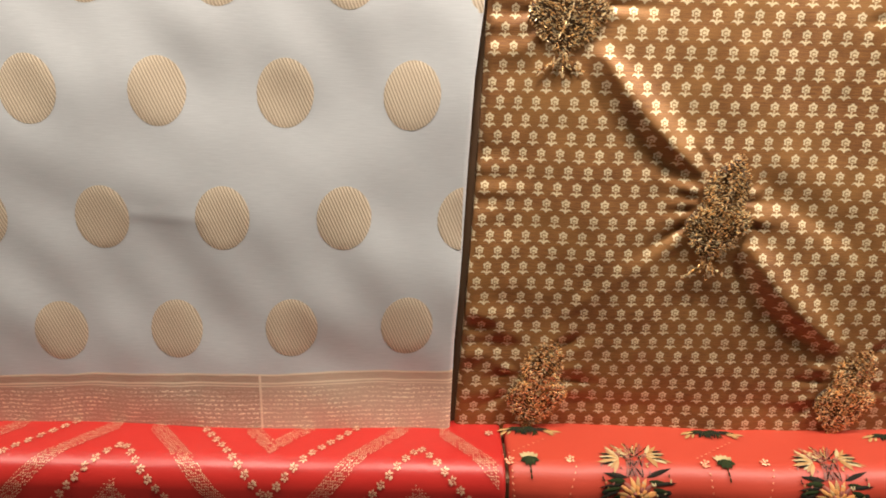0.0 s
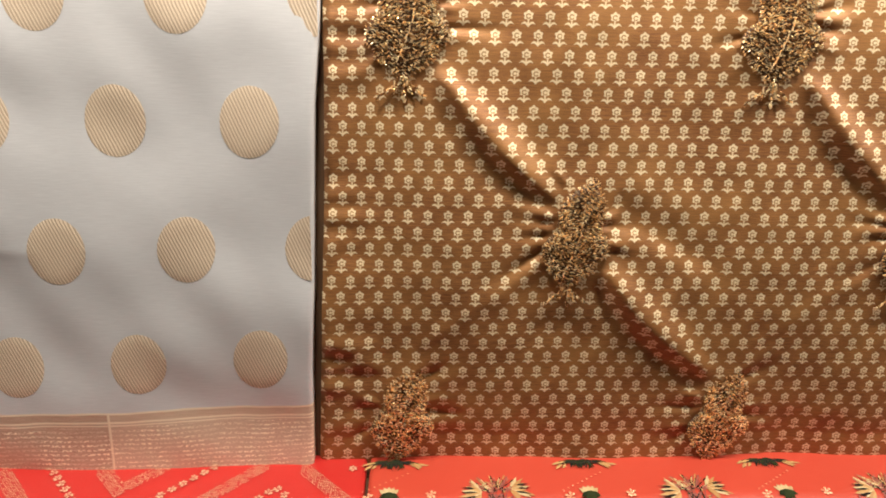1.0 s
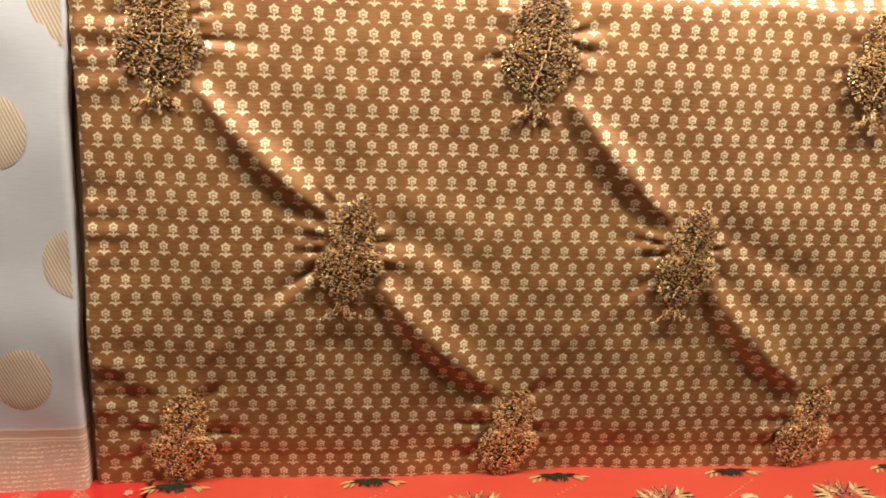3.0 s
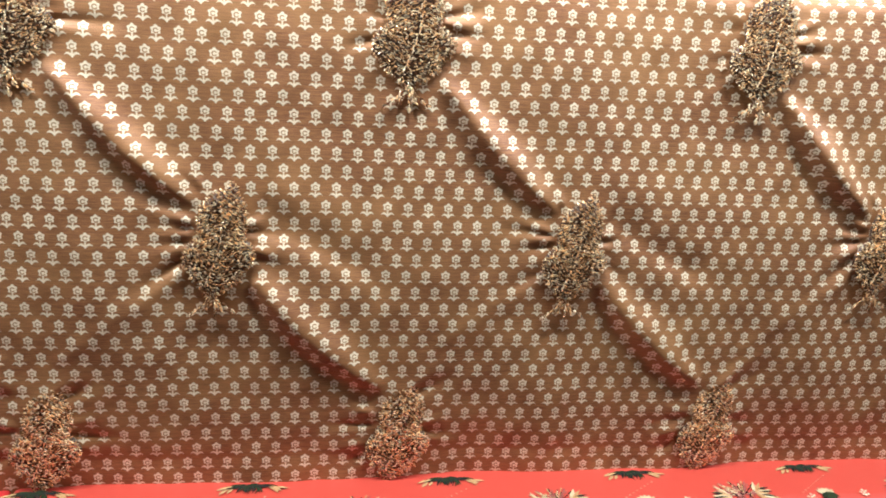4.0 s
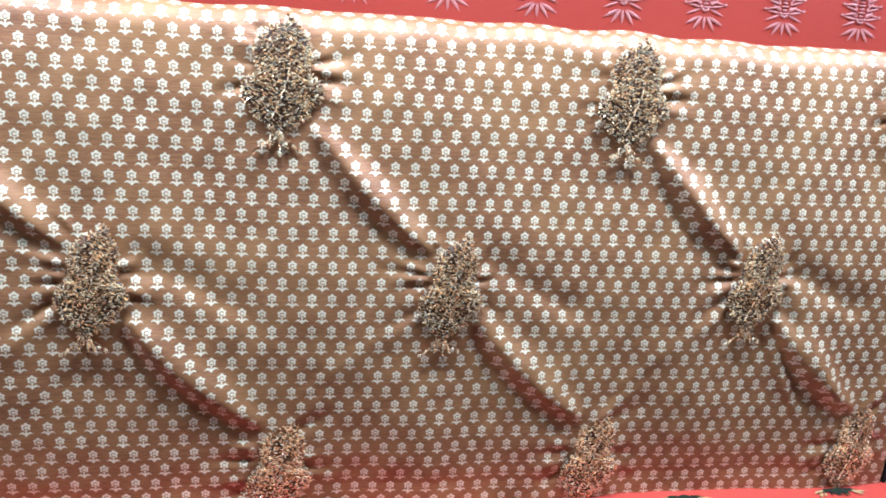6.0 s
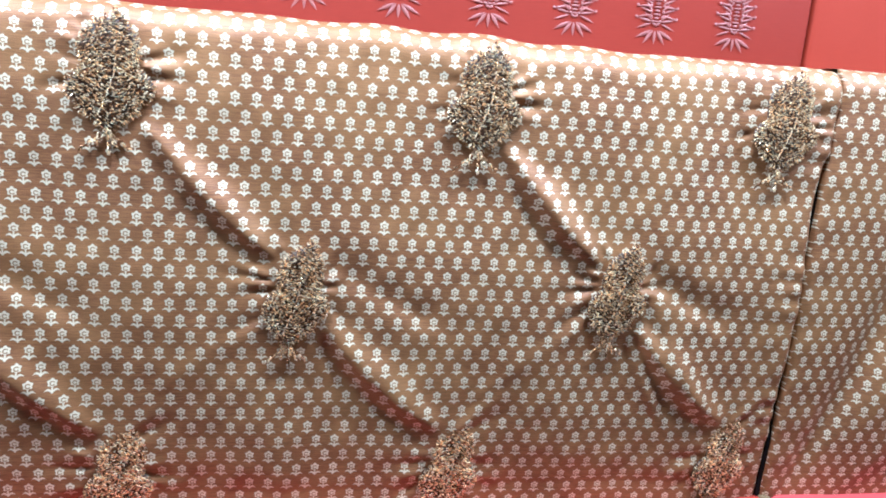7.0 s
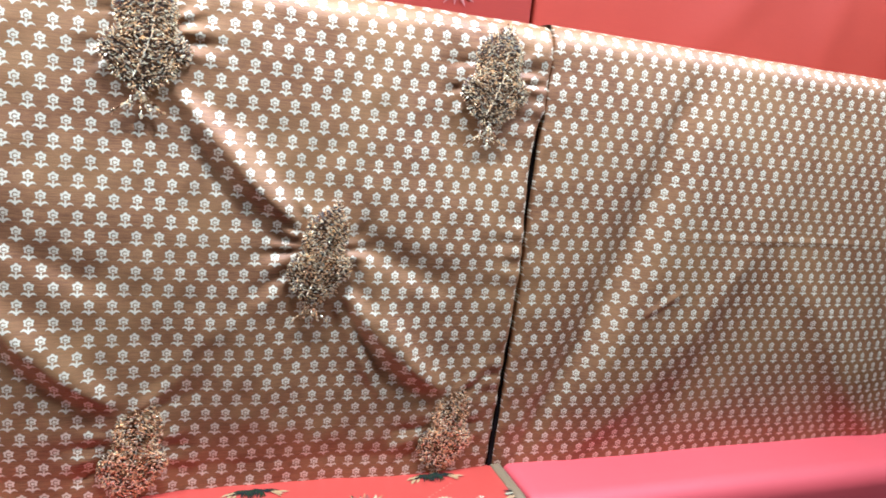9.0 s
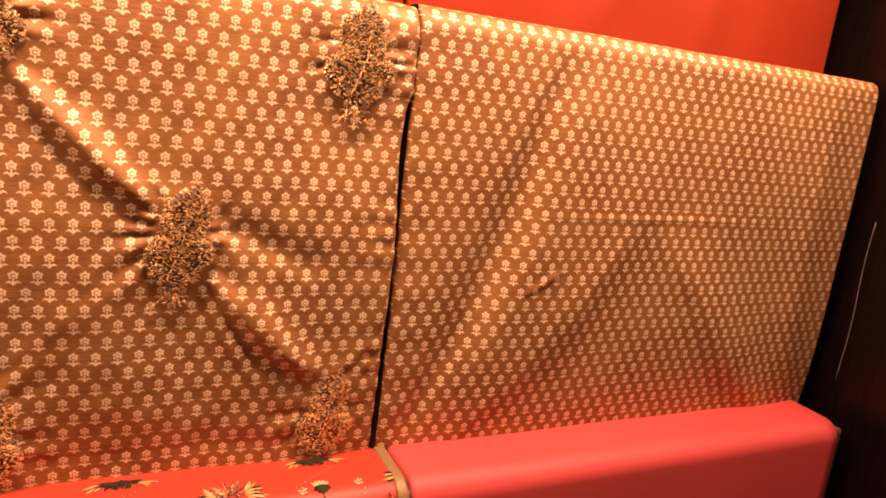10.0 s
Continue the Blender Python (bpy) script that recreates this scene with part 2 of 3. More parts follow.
def lathe(name, profile, sides=24):
    verts, faces = [], []
    for r, z in profile:
        for k in range(sides):
            w = 2 * math.pi * k / sides
            verts.append((r * math.cos(w), r * math.sin(w), z))
    for i in range(len(profile) - 1):
        for k in range(sides):
            q = (k + 1) % sides
            faces.append((i * sides + k, i * sides + q, (i + 1) * sides + q, (i + 1) * sides + k))
    return mesh_from(name, verts, faces)


def hills(x, z, seed, scale):
    """Smooth low waves, about -1 to 1."""
    rng = np.random.RandomState(seed)
    out = np.zeros_like(x)
    for _ in range(7):
        a, k, p = rng.uniform(0, 6.283), rng.uniform(0.6, 1.5) / scale, rng.uniform(0, 6.283)
        out += np.sin((x * np.cos(a) + z * np.sin(a)) * k * 6.283 + p)
    return out / 4.0


def ridge(x, z, p, q, amp, sigma, sag=0.0, ends=(0.02, 0.02), skew=1.0):
    """A soft fold from p to q, that bows by sag and dies out past its ends."""
    (px, pz), (qx, qz) = p, q
    length = math.hypot(qx - px, qz - pz)
    ex, ez = (qx - px) / length, (qz - pz) / length
    s = (x - px) * ex + (z - pz) * ez
    d = -(x - px) * ez + (z - pz) * ex
    t = np.clip(s / length, 0, 1)
    d = d - sag * 4 * t * (1 - t)
    over = np.where(s < 0, s / ends[0], np.where(s > length, (s - length) / ends[1], 0.0))
    swell = np.sin(math.pi * np.clip(t * 0.9 + 0.05, 0, 1)) if length > 0.1 else 1.0
    sg = np.where(d > 0, sigma * skew, sigma) * (0.45 + 0.62 * swell)
    return amp * (0.45 + 0.58 * swell) * np.exp(-0.5 * (d / sg) ** 2) * np.exp(-0.5 * over ** 2 * 4)


def pucker(x, z, p, degrees, length, amp, width):
    """A short gather that fans out from p, strongest at p; a crease where amp is negative."""
    ex, ez = math.cos(math.radians(degrees)), math.sin(math.radians(degrees))
    s = (x - p[0]) * ex + (z - p[1]) * ez
    d = -(x - p[0]) * ez + (z - p[1]) * ex
    t = np.clip(s / length, 0, 1)
    fall = (1 - t) ** 1.2 * np.exp(-(np.minimum(s, 0) / 0.007) ** 2)
    return amp * fall * np.exp(-0.5 * (d / (width * (0.7 + 1.1 * t))) ** 2)


def tuck(z, start, rate):
    """How far the foot of a hung cloth draws back towards the rack."""
    return np.minimum(rate * np.maximum(start - z, 0) ** 2, 0.012)


def hung_cloth(name, x0, x1, low, top, face, depth, bulge, step=0.004, radius=0.012, roll=0.006, rim=0.0, edges=(None, None)):
    """A cloth folded over the front of a step: hangs on the plane y = face from low to top, bends back over the edge
    and runs depth metres to the rear; its sides turn in. bulge(x, z): how far it stands out."""
    nx = int((x1 - x0) / step) + 1
    xs = np.linspace(x0, x1, nx)
    xs = np.concatenate([[x0, x0, x0], xs, [x1, x1, x1]])
    back = np.zeros(len(xs))
    back[:3] = np.array([0.022, 0.012, 0.004])
    back[-3:] = np.array([0.004, 0.012, 0.022])
    # round the sides
    xs[3:6] = x0 + np.array([0.0010, 0.0028, 0.0060])
    back[3:6] = roll * np.array([0.30, 0.12, 0.03])
    xs[-6:-3] = x1 - np.array([0.0060, 0.0028, 0.0010])
    back[-6:-3] = roll * np.array([0.03, 0.12, 0.30])
    arc = radius * math.pi / 2
    vs = np.concatenate([np.linspace(low, top - radius, int((top - radius - low) / step) + 1),
                         top - radius + np.linspace(0, arc, 8)[1:],
                         top - radius + arc + np.linspace(0, depth, 8)[1:]])
    X, V = np.meshgrid(xs, vs)
    H = bulge(X, np.minimum(V, top)) - back[None, :]
    a = np.clip((V - (top - radius)) / radius, 0, math.pi / 2)
    far = np.maximum(V - (top - radius + arc), 0)
    Y = face + radius - (radius + H * np.cos(a)) * np.cos(a) + far
    Z = np.minimum(V, top - radius) + radius * np.sin(a)
    Z = Z + rim * hills(X, X * 0, 5, 0.09) * np.clip((V - top + 0.06) / 0.05, 0, 1)
    start = X
    for at, rows in zip((x0, x1), edges):
        if rows:
            zs, shifts = zip(*rows)
            X = X + np.exp(-((start - at) / 0.06) ** 2) * np.interp(np.minimum(V, top), zs, shifts)
    n, m = X.shape
    verts = np.stack([X, Y, Z], -1).reshape(-1, 3)
    uvs = np.stack([start, V], -1).reshape(-1, 2)
    i = np.arange((n - 1) * (m - 1))
    r, c = i // (m - 1), i % (m - 1)
    faces = np.stack([r * m + c, r * m + c + 1, (r + 1) * m + c + 1, (r + 1) * m + c], -1)
    return mesh_from(name, verts.tolist(), faces.tolist(), uvs)


# the lower step: flat top, round front edge, front face
L_TOP, L_FLAT, L_R = 0.8975, 0.056, 0.030
L_ARC = L_R * math.pi / 2


def lower_point(s, off):
    """Height profile of the lower step's cloth: y, z at s metres from its rear edge, off metres above the cloth."""
    s = np.asarray(s, dtype=float)
    a = np.clip((s - L_FLAT) / L_R, 0, math.pi / 2)
    y = -np.minimum(s, L_FLAT) - (L_R + off) * np.sin(a)
    z = L_TOP - L_R + (L_R + off) * np.cos(a) - np.maximum(s - L_FLAT - L_ARC, 0)
    return y, z


def lower_cloth(name, x0, x1, length, wave, step=0.006, side=0.012):
    xs = np.linspace(x0, x1, max(int((x1 - x0) / step), 3) + 1)
    xs = np.concatenate([[x0, x0], xs, [x1, x1]])
    drop = np.zeros(len(xs))
    drop[:2], drop[-2:] = (side, side * 0.35), (side * 0.35, side)
    xs[2], xs[3] = x0 + 0.001, x0 + 0.005
    xs[-3], xs[-4] = x1 - 0.001, x1 - 0.005
    drop[2], drop[-3] = side * 0.10, side * 0.10
    ss = np.concatenate([[-0.017], np.linspace(0, L_FLAT, 12), L_FLAT + np.linspace(0, L_ARC, 14)[1:],
                         L_FLAT + L_ARC + np.linspace(0, length, 40)[1:]])
    X, S = np.meshgrid(xs, ss)
    Y, Z = lower_point(S, wave(X, S) - drop[None, :])
    flat = np.clip(1 - (S - L_FLAT) / L_ARC, 0, 1)
    Z = np.where(S < L_FLAT, L_TOP + wave(X, S) - drop[None, :], Z)
    n, m = X.shape
    front = S > L_FLAT + L_ARC
    Y = np.where(front, -L_FLAT - L_R - wave(X, S) + drop[None, :], Y)
    verts = np.stack([X, Y, Z], -1).reshape(-1, 3)
    uvs = np.stack([X, S], -1).reshape(-1, 2)
    i = np.arange((n - 1) * (m - 1))
    r, c = i // (m - 1), i % (m - 1)
    faces = np.stack([r * m + c, (r + 1) * m + c, (r + 1) * m + c + 1, r * m + c + 1], -1)
    return mesh_from(name, verts.tolist(), faces.tolist(), uvs)


class Stitches:
    """Collects small raised shapes drawn in (x, s) on a cloth and maps them onto it."""

    def __init__(self, onto):
        self.onto, self.v, self.f = onto, [], []

    def fan(self, pts, mid, lift=0.0012, base=0.0004):
        """A shape domed towards its middle."""
        k = len(self.v)
        self.v.append(self.onto(mid[0], mid[1], base + lift))
        for a, b in pts:
            self.v.append(self.onto(a, b, base))
        n = len(pts)
        for i in range(n):
            self.f.append((k, k + 1 + i, k + 1 + (i + 1) % n))

    def oval(self, x, s, rx, rs, angle=0.0, n=8, lift=0.0012, base=0.0004):
        ca, sa = math.cos(angle), math.sin(angle)
        pts = []
        for i in range(n):
            w = 2 * math.pi * i / n
            p, q = rx * math.cos(w), rs * math.sin(w)
            pts.append((x + p * ca - q * sa, s + p * sa + q * ca))
        self.fan(pts, (x, s), lift, base)

    def leaf(self, x, s, length, width, angle, n=5, lift=0.0012, base=0.0004):
        """A pointed leaf that starts at x, s."""
        ca, sa = math.cos(angle), math.sin(angle)
        side = [(length * i / n, width * math.sin(math.pi * (i / n) ** 0.8) * 0.5) for i in range(n + 1)]
        line = side + [(p, -q) for p, q in side[-2:0:-1]]
        pts = [(x + p * ca - q * sa, s + p * sa + q * ca) for p, q in line]
        self.fan(pts, (x + length * 0.45 * ca, s + length * 0.45 * sa), lift, base)

    def stroke(self, a, b, width, lift=0.0006, base=0.0004, pieces=1):
        for i in range(pieces):
            p = [a[j] + (b[j] - a[j]) * i / pieces for j in (0, 1)]
            q = [a[j] + (b[j] - a[j]) * (i + 1) / pieces for j in (0, 1)]
            mx, ms = (p[0] + q[0]) / 2, (p[1] + q[1]) / 2
            self.oval(mx, ms, math.hypot(q[0] - p[0], q[1] - p[1]) * 0.52, width / 2,
                      math.atan2(q[1] - p[1], q[0] - p[0]), 6, lift, base)

    def mesh(self, name):
        return mesh_from(name, self.v, self.f, smooth=True)


# ---- the shop round the rack ----
def setting():
    for name, lo, hi, mat, label in (
            ("floor", (-2.6, -3.4, -0.1), (4.6, 0.7, 0.0), FLOORTILE, "brown tiled shop floor"),
            ("ceiling", (-2.6, -3.4, 2.8), (4.6, 0.7, 2.9), CEILPAINT, "plain white painted shop ceiling"),
            ("wall_north", (-2.6, 0.6, 0.0), (4.6, 0.7, 2.8), WALLPAINT, "plain cream wall behind the cloth rack"),
            ("wall_south", (-2.6, -3.5, 0.0), (4.6, -3.4, 2.8), WALLPAINT, "plain cream wall of the shop"),
            ("wall_west", (-2.7, -3.4, 0.0), (-2.6, 0.6, 2.8), WALLPAINT, "plain cream wall of the shop"),
            ("wall_east", (4.6, -3.4, 0.0), (4.7, 0.6, 2.8), WALLPAINT, "plain cream wall of the shop")):
        tagged(part(name, box(name, lo, hi, 0), mat), label, name.split("_")[0], kind="structure")


def rack():
    r = thing("display_rack", "stepped dark wooden rack that carries draped sarees", "display rack")
    for name, lo, hi in (("step", (-1.2, -0.078, 0.0), (2.09, 0.014, 0.885)),
                         ("step", (-1.2, 0.020, 0.0), (2.09, 0.112, 1.425)),
                         ("step", (-1.2, 0.120, 0.0), (2.09, 0.45, 1.97))):
        part(name, box(name, lo, hi, 0.006), RACKWOOD, r)
    part("end_panel", box("end_panel", (2.135, -0.195, 0.0), (2.165, 0.58, 2.45), 0.003), DARKWOOD, r, "dark stained wooden end panel")


def spotlight(place, aim, watts):
    lamp = thing("ceiling_spotlight", "small round metal spotlight hanging from the shop ceiling", "ceiling light", "ceiling spotlights", place=place)
    part("housing", lathe("housing", [(0.0, 2.80 - place[2]), (0.012, 2.80 - place[2]), (0.012, 0.13), (0.052, 0.13), (0.058, 0.12), (0.06, 0.03), (0.055, 0.03), (0.05, 0.11), (0.0, 0.115)]), CHROME, lamp)
    data = bpy.data.lights.new("bulb", "AREA")
    data.shape, data.size, data.energy, data.color = "DISK", 0.10, watts, WARM
    ob = new("bulb", data)
    ob.matrix_world = look(Vector(place), aim)


setting()
rack()
for place, aim, watts in SPOTS:
    spotlight(place, aim, watts)

# ---- caramel saree with beaded motifs ----
MOTIFS = [(0.124, 1.309, "wide"), (0.487, 1.309, "wide"), (0.854, 1.311, "wide"), (1.211, 1.311, "wide"),
          (0.298, 1.096, "slim"), (0.664, 1.092, "slim"), (1.029, 1.102, "slim"),
          (0.118, 0.882, "slim"), (0.482, 0.880, "slim"), (0.848, 0.880, "slim"), (1.203, 0.882, "slim")]
WIDE = [(0.014, 0.147), (0.022, 0.134), (0.032, 0.120), (0.036, 0.100), (0.034, 0.090), (0.033, 0.083), (0.042, 0.077), (0.049, 0.066),
        (0.047, 0.054), (0.037, 0.047), (0.033, 0.036), (0.019, 0.026), (0.008, 0.017), (-0.004, 0.017), (-0.014, 0.027), (-0.027, 0.037),
        (-0.029, 0.046), (-0.037, 0.052), (-0.037, 0.066), (-0.030, 0.077), (-0.022, 0.083), (-0.023, 0.091), (-0.025, 0.104),
        (-0.020, 0.120), (-0.006, 0.134), (0.006, 0.138)]
# the slim paisley leans to one side
OUTLINE = {"wide": [(x, z * 0.925) for x, z in WIDE], "slim": [(x * 0.86 + 0.11 * (z - 0.07) + 0.004, z * 0.945) for x, z in WIDE]}


def in_outline(poly, x, z):
    hit = np.zeros(np.shape(x), dtype=bool)
    for (x1, z1), (x2, z2) in zip(poly, poly[1:] + poly[:1]):
        cross = ((z1 > z) != (z2 > z)) & (x < (x2 - x1) * (z - z1) / (z2 - z1 + 1e-12) + x1)
        hit ^= cross
    return hit


# gathers round a motif: foot on its outline, direction in degrees, length, height, width
GATHERS = {
    "mid": [(-0.024, 0.096, 163, 0.045, 0.0035, 0.0042), (-0.024, 0.090, 176, 0.060, -0.0040, 0.0034), (-0.022, 0.083, 184, 0.050, 0.0038, 0.0040),
            (-0.026, 0.074, 193, 0.062, -0.0042, 0.0036), (-0.032, 0.064, 200, 0.050, 0.0032, 0.0046), (-0.031, 0.050, 217, 0.066, -0.0044, 0.0040),
            (-0.026, 0.042, 228, 0.050, 0.0030, 0.0050), (0.036, 0.092, 14, 0.036, 0.0036, 0.0036), (0.034, 0.084, -4, 0.046, -0.0046, 0.0034),
            (0.040, 0.074, -10, 0.040, 0.0034, 0.0040), (0.042, 0.060, -24, 0.034, -0.0034, 0.0034), (-0.010, 0.128, 128, 0.030, 0.0026, 0.0036)],
    "top": [(0.036, 0.094, 24, 0.032, 0.0034, 0.0034), (0.035, 0.086, 14, 0.048, -0.0048, 0.0034), (0.038, 0.077, 6, 0.040, 0.0034, 0.0036),
            (0.044, 0.070, 1, 0.062, -0.0046, 0.0032), (0.046, 0.058, -8, 0.050, 0.0026, 0.0040), (-0.020, 0.118, 138, 0.040, -0.0044, 0.0034),
            (-0.014, 0.126, 126, 0.036, 0.0034, 0.0036), (-0.026, 0.098, 166, 0.034, 0.0028, 0.0040), (-0.026, 0.086, 184, 0.040, -0.0036, 0.0034),
            (-0.036, 0.058, 196, 0.036, -0.0030, 0.0036), (-0.028, 0.038, 226, 0.036, 0.0030, 0.0042)],
    "low": [(-0.024, 0.096, 170, 0.036, 0.0032, 0.0042), (-0.026, 0.084, 184, 0.052, -0.0042, 0.0036), (-0.034, 0.064, 197, 0.046, 0.0028, 0.0042),
            (-0.030, 0.050, 212, 0.046, -0.0036, 0.0040), (0.036, 0.090, 8, 0.052, 0.0040, 0.0044), (0.038, 0.078, -6, 0.050, -0.0040, 0.0036),
            (0.042, 0.062, -16, 0.044, 0.0030, 0.0042), (0.018, 0.128, 42, 0.070, 0.0026, 0.0050), (0.026, 0.120, 28, 0.070, -0.0034, 0.0048)],
}


def quilt_bulge(x, z):
    """How far the beaded saree stands out: diagonal folds strung between the motifs, and gathers round each."""
    h = 0.0048 * hills(x, z, 3, 0.22) + 0.0010 * hills(x, z, 4, 0.06)
    for i, mx in enumerate((-0.065, 0.298, 0.664, 1.029)):
        k = (0.3, 1.0, 0.95, 1.1)[i]
        # fold from the upper motif down to the middle one, with the hollow under it
        h += k * ridge(x, z, (mx - 0.127, 1.318), (mx - 0.020, 1.212), 0.0122, 0.0080, -0.005, (0.03, 0.012), 1.6)
        h -= k * ridge(x, z, (mx - 0.140, 1.304), (mx - 0.036, 1.198), 0.0026, 0.0090, -0.005, (0.03, 0.012))
        # and on from the middle one to the lower
        h += k * ridge(x, z, (mx + 0.046, 1.126), (mx + 0.163, 1.016), 0.0130, 0.0094, -0.007, (0.012, 0.02), 1.6)
        h -= k * ridge(x, z, (mx + 0.030, 1.112), (mx + 0.147, 1.000), 0.0030, 0.0095, -0.007, (0.012, 0.02))
        # the shallow hollow that runs on past the middle motif
        h -= k * ridge(x, z, (mx + 0.048, 1.196), (mx + 0.135, 1.150), 0.0050, 0.0090, 0.0, (0.01, 0.05), 1.6)
        h += k * ridge(x, z, (mx - 0.140, 1.052), (mx - 0.035, 1.130), 0.0020, 0.0090, 0.004, (0.03, 0.012))
    # the last column is pulled into a double fold
    h += ridge(x, z, (1.064, 1.112), (1.112, 1.020), 0.0065, 0.0060, 0.0, (0.012, 0.02))
    h += ridge(x, z, (1.085, 1.160), (1.165, 1.020), 0.0050, 0.0080, 0.004, (0.012, 0.02), 2.0)
    # the cloth is held flat under each motif
    for mx, mz, _ in MOTIFS:
        e = ((x - mx - 0.009) / 0.040) ** 2 + ((z - mz - 0.074) / 0.066) ** 2
        w = np.exp(-np.maximum(e - 0.45, 0) * 2.2)
        h = h * (1 - w) + 0.0015 * w
    rng = np.random.RandomState(8)
    for mx, mz, _ in MOTIFS:
        row = "top" if mz > 1.2 else "mid" if mz > 1.0 else "low"
        for dx, dz, turn, length, amp, width in GATHERS[row]:
            lively = rng.uniform(0.35, 1.2)
            h += pucker(x, z, (mx + dx, mz + dz + rng.normal(0, 0.003)), turn + rng.normal(0, 5), length * rng.uniform(0.7, 1.2), amp * lively, width)
    # puckered outer edges
    side = np.exp(-((x - 0.04) / 0.05) ** 2) + np.exp(-((x - 1.279) / 0.035) ** 2)
    h += 0.0011 * side * np.sin(z * 150 + 3 * np.sin(z * 37))
    return h - tuck(z, 1.10, 0.40)


def bead_mesh(name, poly, seed):
    """Short gold bullion beads packed over the motif's shape, with a splayed foot."""
    rng = np.random.RandomState(seed)
    poly = [(0.010 + (x - 0.010) * 0.93, 0.074 + (z - 0.074) * 0.96) for x, z in poly]
    verts, faces = [], []

    def bead(x, z, y, length, thick, ang, tip):
        k = len(verts)
        d = np.array([math.cos(ang), tip, math.sin(ang)])
        d /= np.linalg.norm(d)
        n = np.array([0.0, -1.0, 0.0])
        a = np.cross(d, n)
        a /= np.linalg.norm(a)
        b = np.cross(a, d)
        c = np.array([x, y, z])
        for end in (-1, 1):
            for w in range(4):
                o = math.cos(w * math.pi / 2 + 0.6) * a + math.sin(w * math.pi / 2 + 0.6) * b
                verts.append(c + end * d * length * 0.32 + o * thick * 0.5)
        verts.append(c - d * length * 0.5)
        verts.append(c + d * length * 0.5)
        for w in range(4):
            q = (w + 1) % 4
            faces.append((k + w, k + q, k + 4 + q, k + 4 + w))
            faces.append((k + 8, k + q, k + w))
            faces.append((k + 9, k + 4 + w, k + 4 + q))

    # rings of beads from the outline inwards: spread outwards at the rim, lying across further in
    for ring in np.arange(1.0, 0.08, -0.062):
        line = [(0.010 + (x - 0.010) * ring, 0.074 + (z - 0.074) * ring) for x, z in poly]
        for (x1, z1), (x2, z2) in zip(line, line[1:] + line[:1]):
            n = max(1, int(math.hypot(x2 - x1, z2 - z1) / 0.0018 + rng.uniform(0, 1)))
            for i in range(n):
                t = (i + rng.uniform(0, 1)) / n
                x, z = x1 + (x2 - x1) * t + rng.normal(0, 0.0007), z1 + (z2 - z1) * t + rng.normal(0, 0.0007)
                out = math.atan2((z2 - z1), (x2 - x1)) + math.pi / 2
                flow = 0.5 * math.sin((x - 0.010) * 75) * (1 if z < 0.07 else -1)
                ang = out + rng.normal(0, 0.5) if ring > 0.9 else flow + rng.normal(0, 0.42)
                bead(x, z, -0.0030 - 0.0042 * (1 - ring * ring) - rng.uniform(0, 0.0024), rng.uniform(0.0026, 0.0044),
                     rng.uniform(0.0010, 0.0017), ang, rng.normal(0, 0.30))
    # the stem stitched up the middle
    for i in range(26):
        t = i / 25
        x, z = -0.004 + 0.016 * t + 0.006 * math.sin(t * 3.1), 0.034 + 0.076 * t
        bead(x + rng.normal(0, 0.0004), z, -0.0092, rng.uniform(0.0034, 0.0050), rng.uniform(0.0013, 0.0018), 1.25 + rng.normal(0, 0.18), rng.normal(0, 0.15))
    for (ex, ez), n in (((-0.023, -0.001), 24), ((0.022, 0.001), 22), ((0.003, -0.004), 18), ((-0.008, 0.004), 12), ((0.010, 0.003), 12)):
        for i in range(n):
            t = i / (n - 1)
            x, z = 0.003 + (ex - 0.003) * t, 0.020 + (ez - 0.020) * t - 0.002 * math.sin(t * 3.14)
            bead(x + rng.normal(0, 0.0009), z + rng.normal(0, 0.0009), -0.003 - rng.uniform(0, 0.0015), rng.uniform(0.003, 0.005),
                 rng.uniform(0.0014, 0.0022), math.atan2(ez - 0.02, ex) + rng.normal(0, 0.5), rng.normal(0, 0.2))
    return mesh_from(name, verts, faces, smooth=False)


def pad_mesh(name, poly):
    """The raised padding under the beads."""
    verts, faces = [], []
    n = len(poly)
    for grow, y in ((0.92, 0.0), (0.89, -0.0022), (0.55, -0.0045)):
        for x, z in poly:
            verts.append((0.010 + (x - 0.010) * grow, y, 0.074 + (z - 0.074) * grow))
    for k in range(2):
        for i in range(n):
            j = (i + 1) % n
            faces.append((k * n + i, k * n + j, (k + 1) * n + j, (k + 1) * n + i))
    faces.append(tuple(range(2 * n, 3 * n)))
    return mesh_from(name, verts, faces)


QUILT_EDGES = ([(0.90, -0.0065), (1.01, -0.0015), (1.11, 0.0035), (1.21, 0.0075), (1.32, 0.0105), (1.44, 0.0120)],
               [(0.90, 0.0010), (1.02, -0.0010), (1.16, 0.0005), (1.27, -0.0040), (1.33, -0.0015), (1.355, 0.0060), (1.40, 0.0060), (1.44, 0.0030)])
beaded = thing("beaded_saree", "caramel silk saree with cream flower print and gold beaded motifs", "saree", "sarees on the rack")
part("cloth", hung_cloth("beaded_cloth", 0.0385, 1.2790, 0.80, 1.449, 0.0, 0.09, quilt_bulge, 0.0025, 0.026, 0.012, 0.0028, QUILT_EDGES), QUILT, beaded)
MOTIF_DATA = {k: (bead_mesh("beads_" + k, OUTLINE[k], 21 + len(k)), pad_mesh("pad_" + k, OUTLINE[k])) for k in OUTLINE}
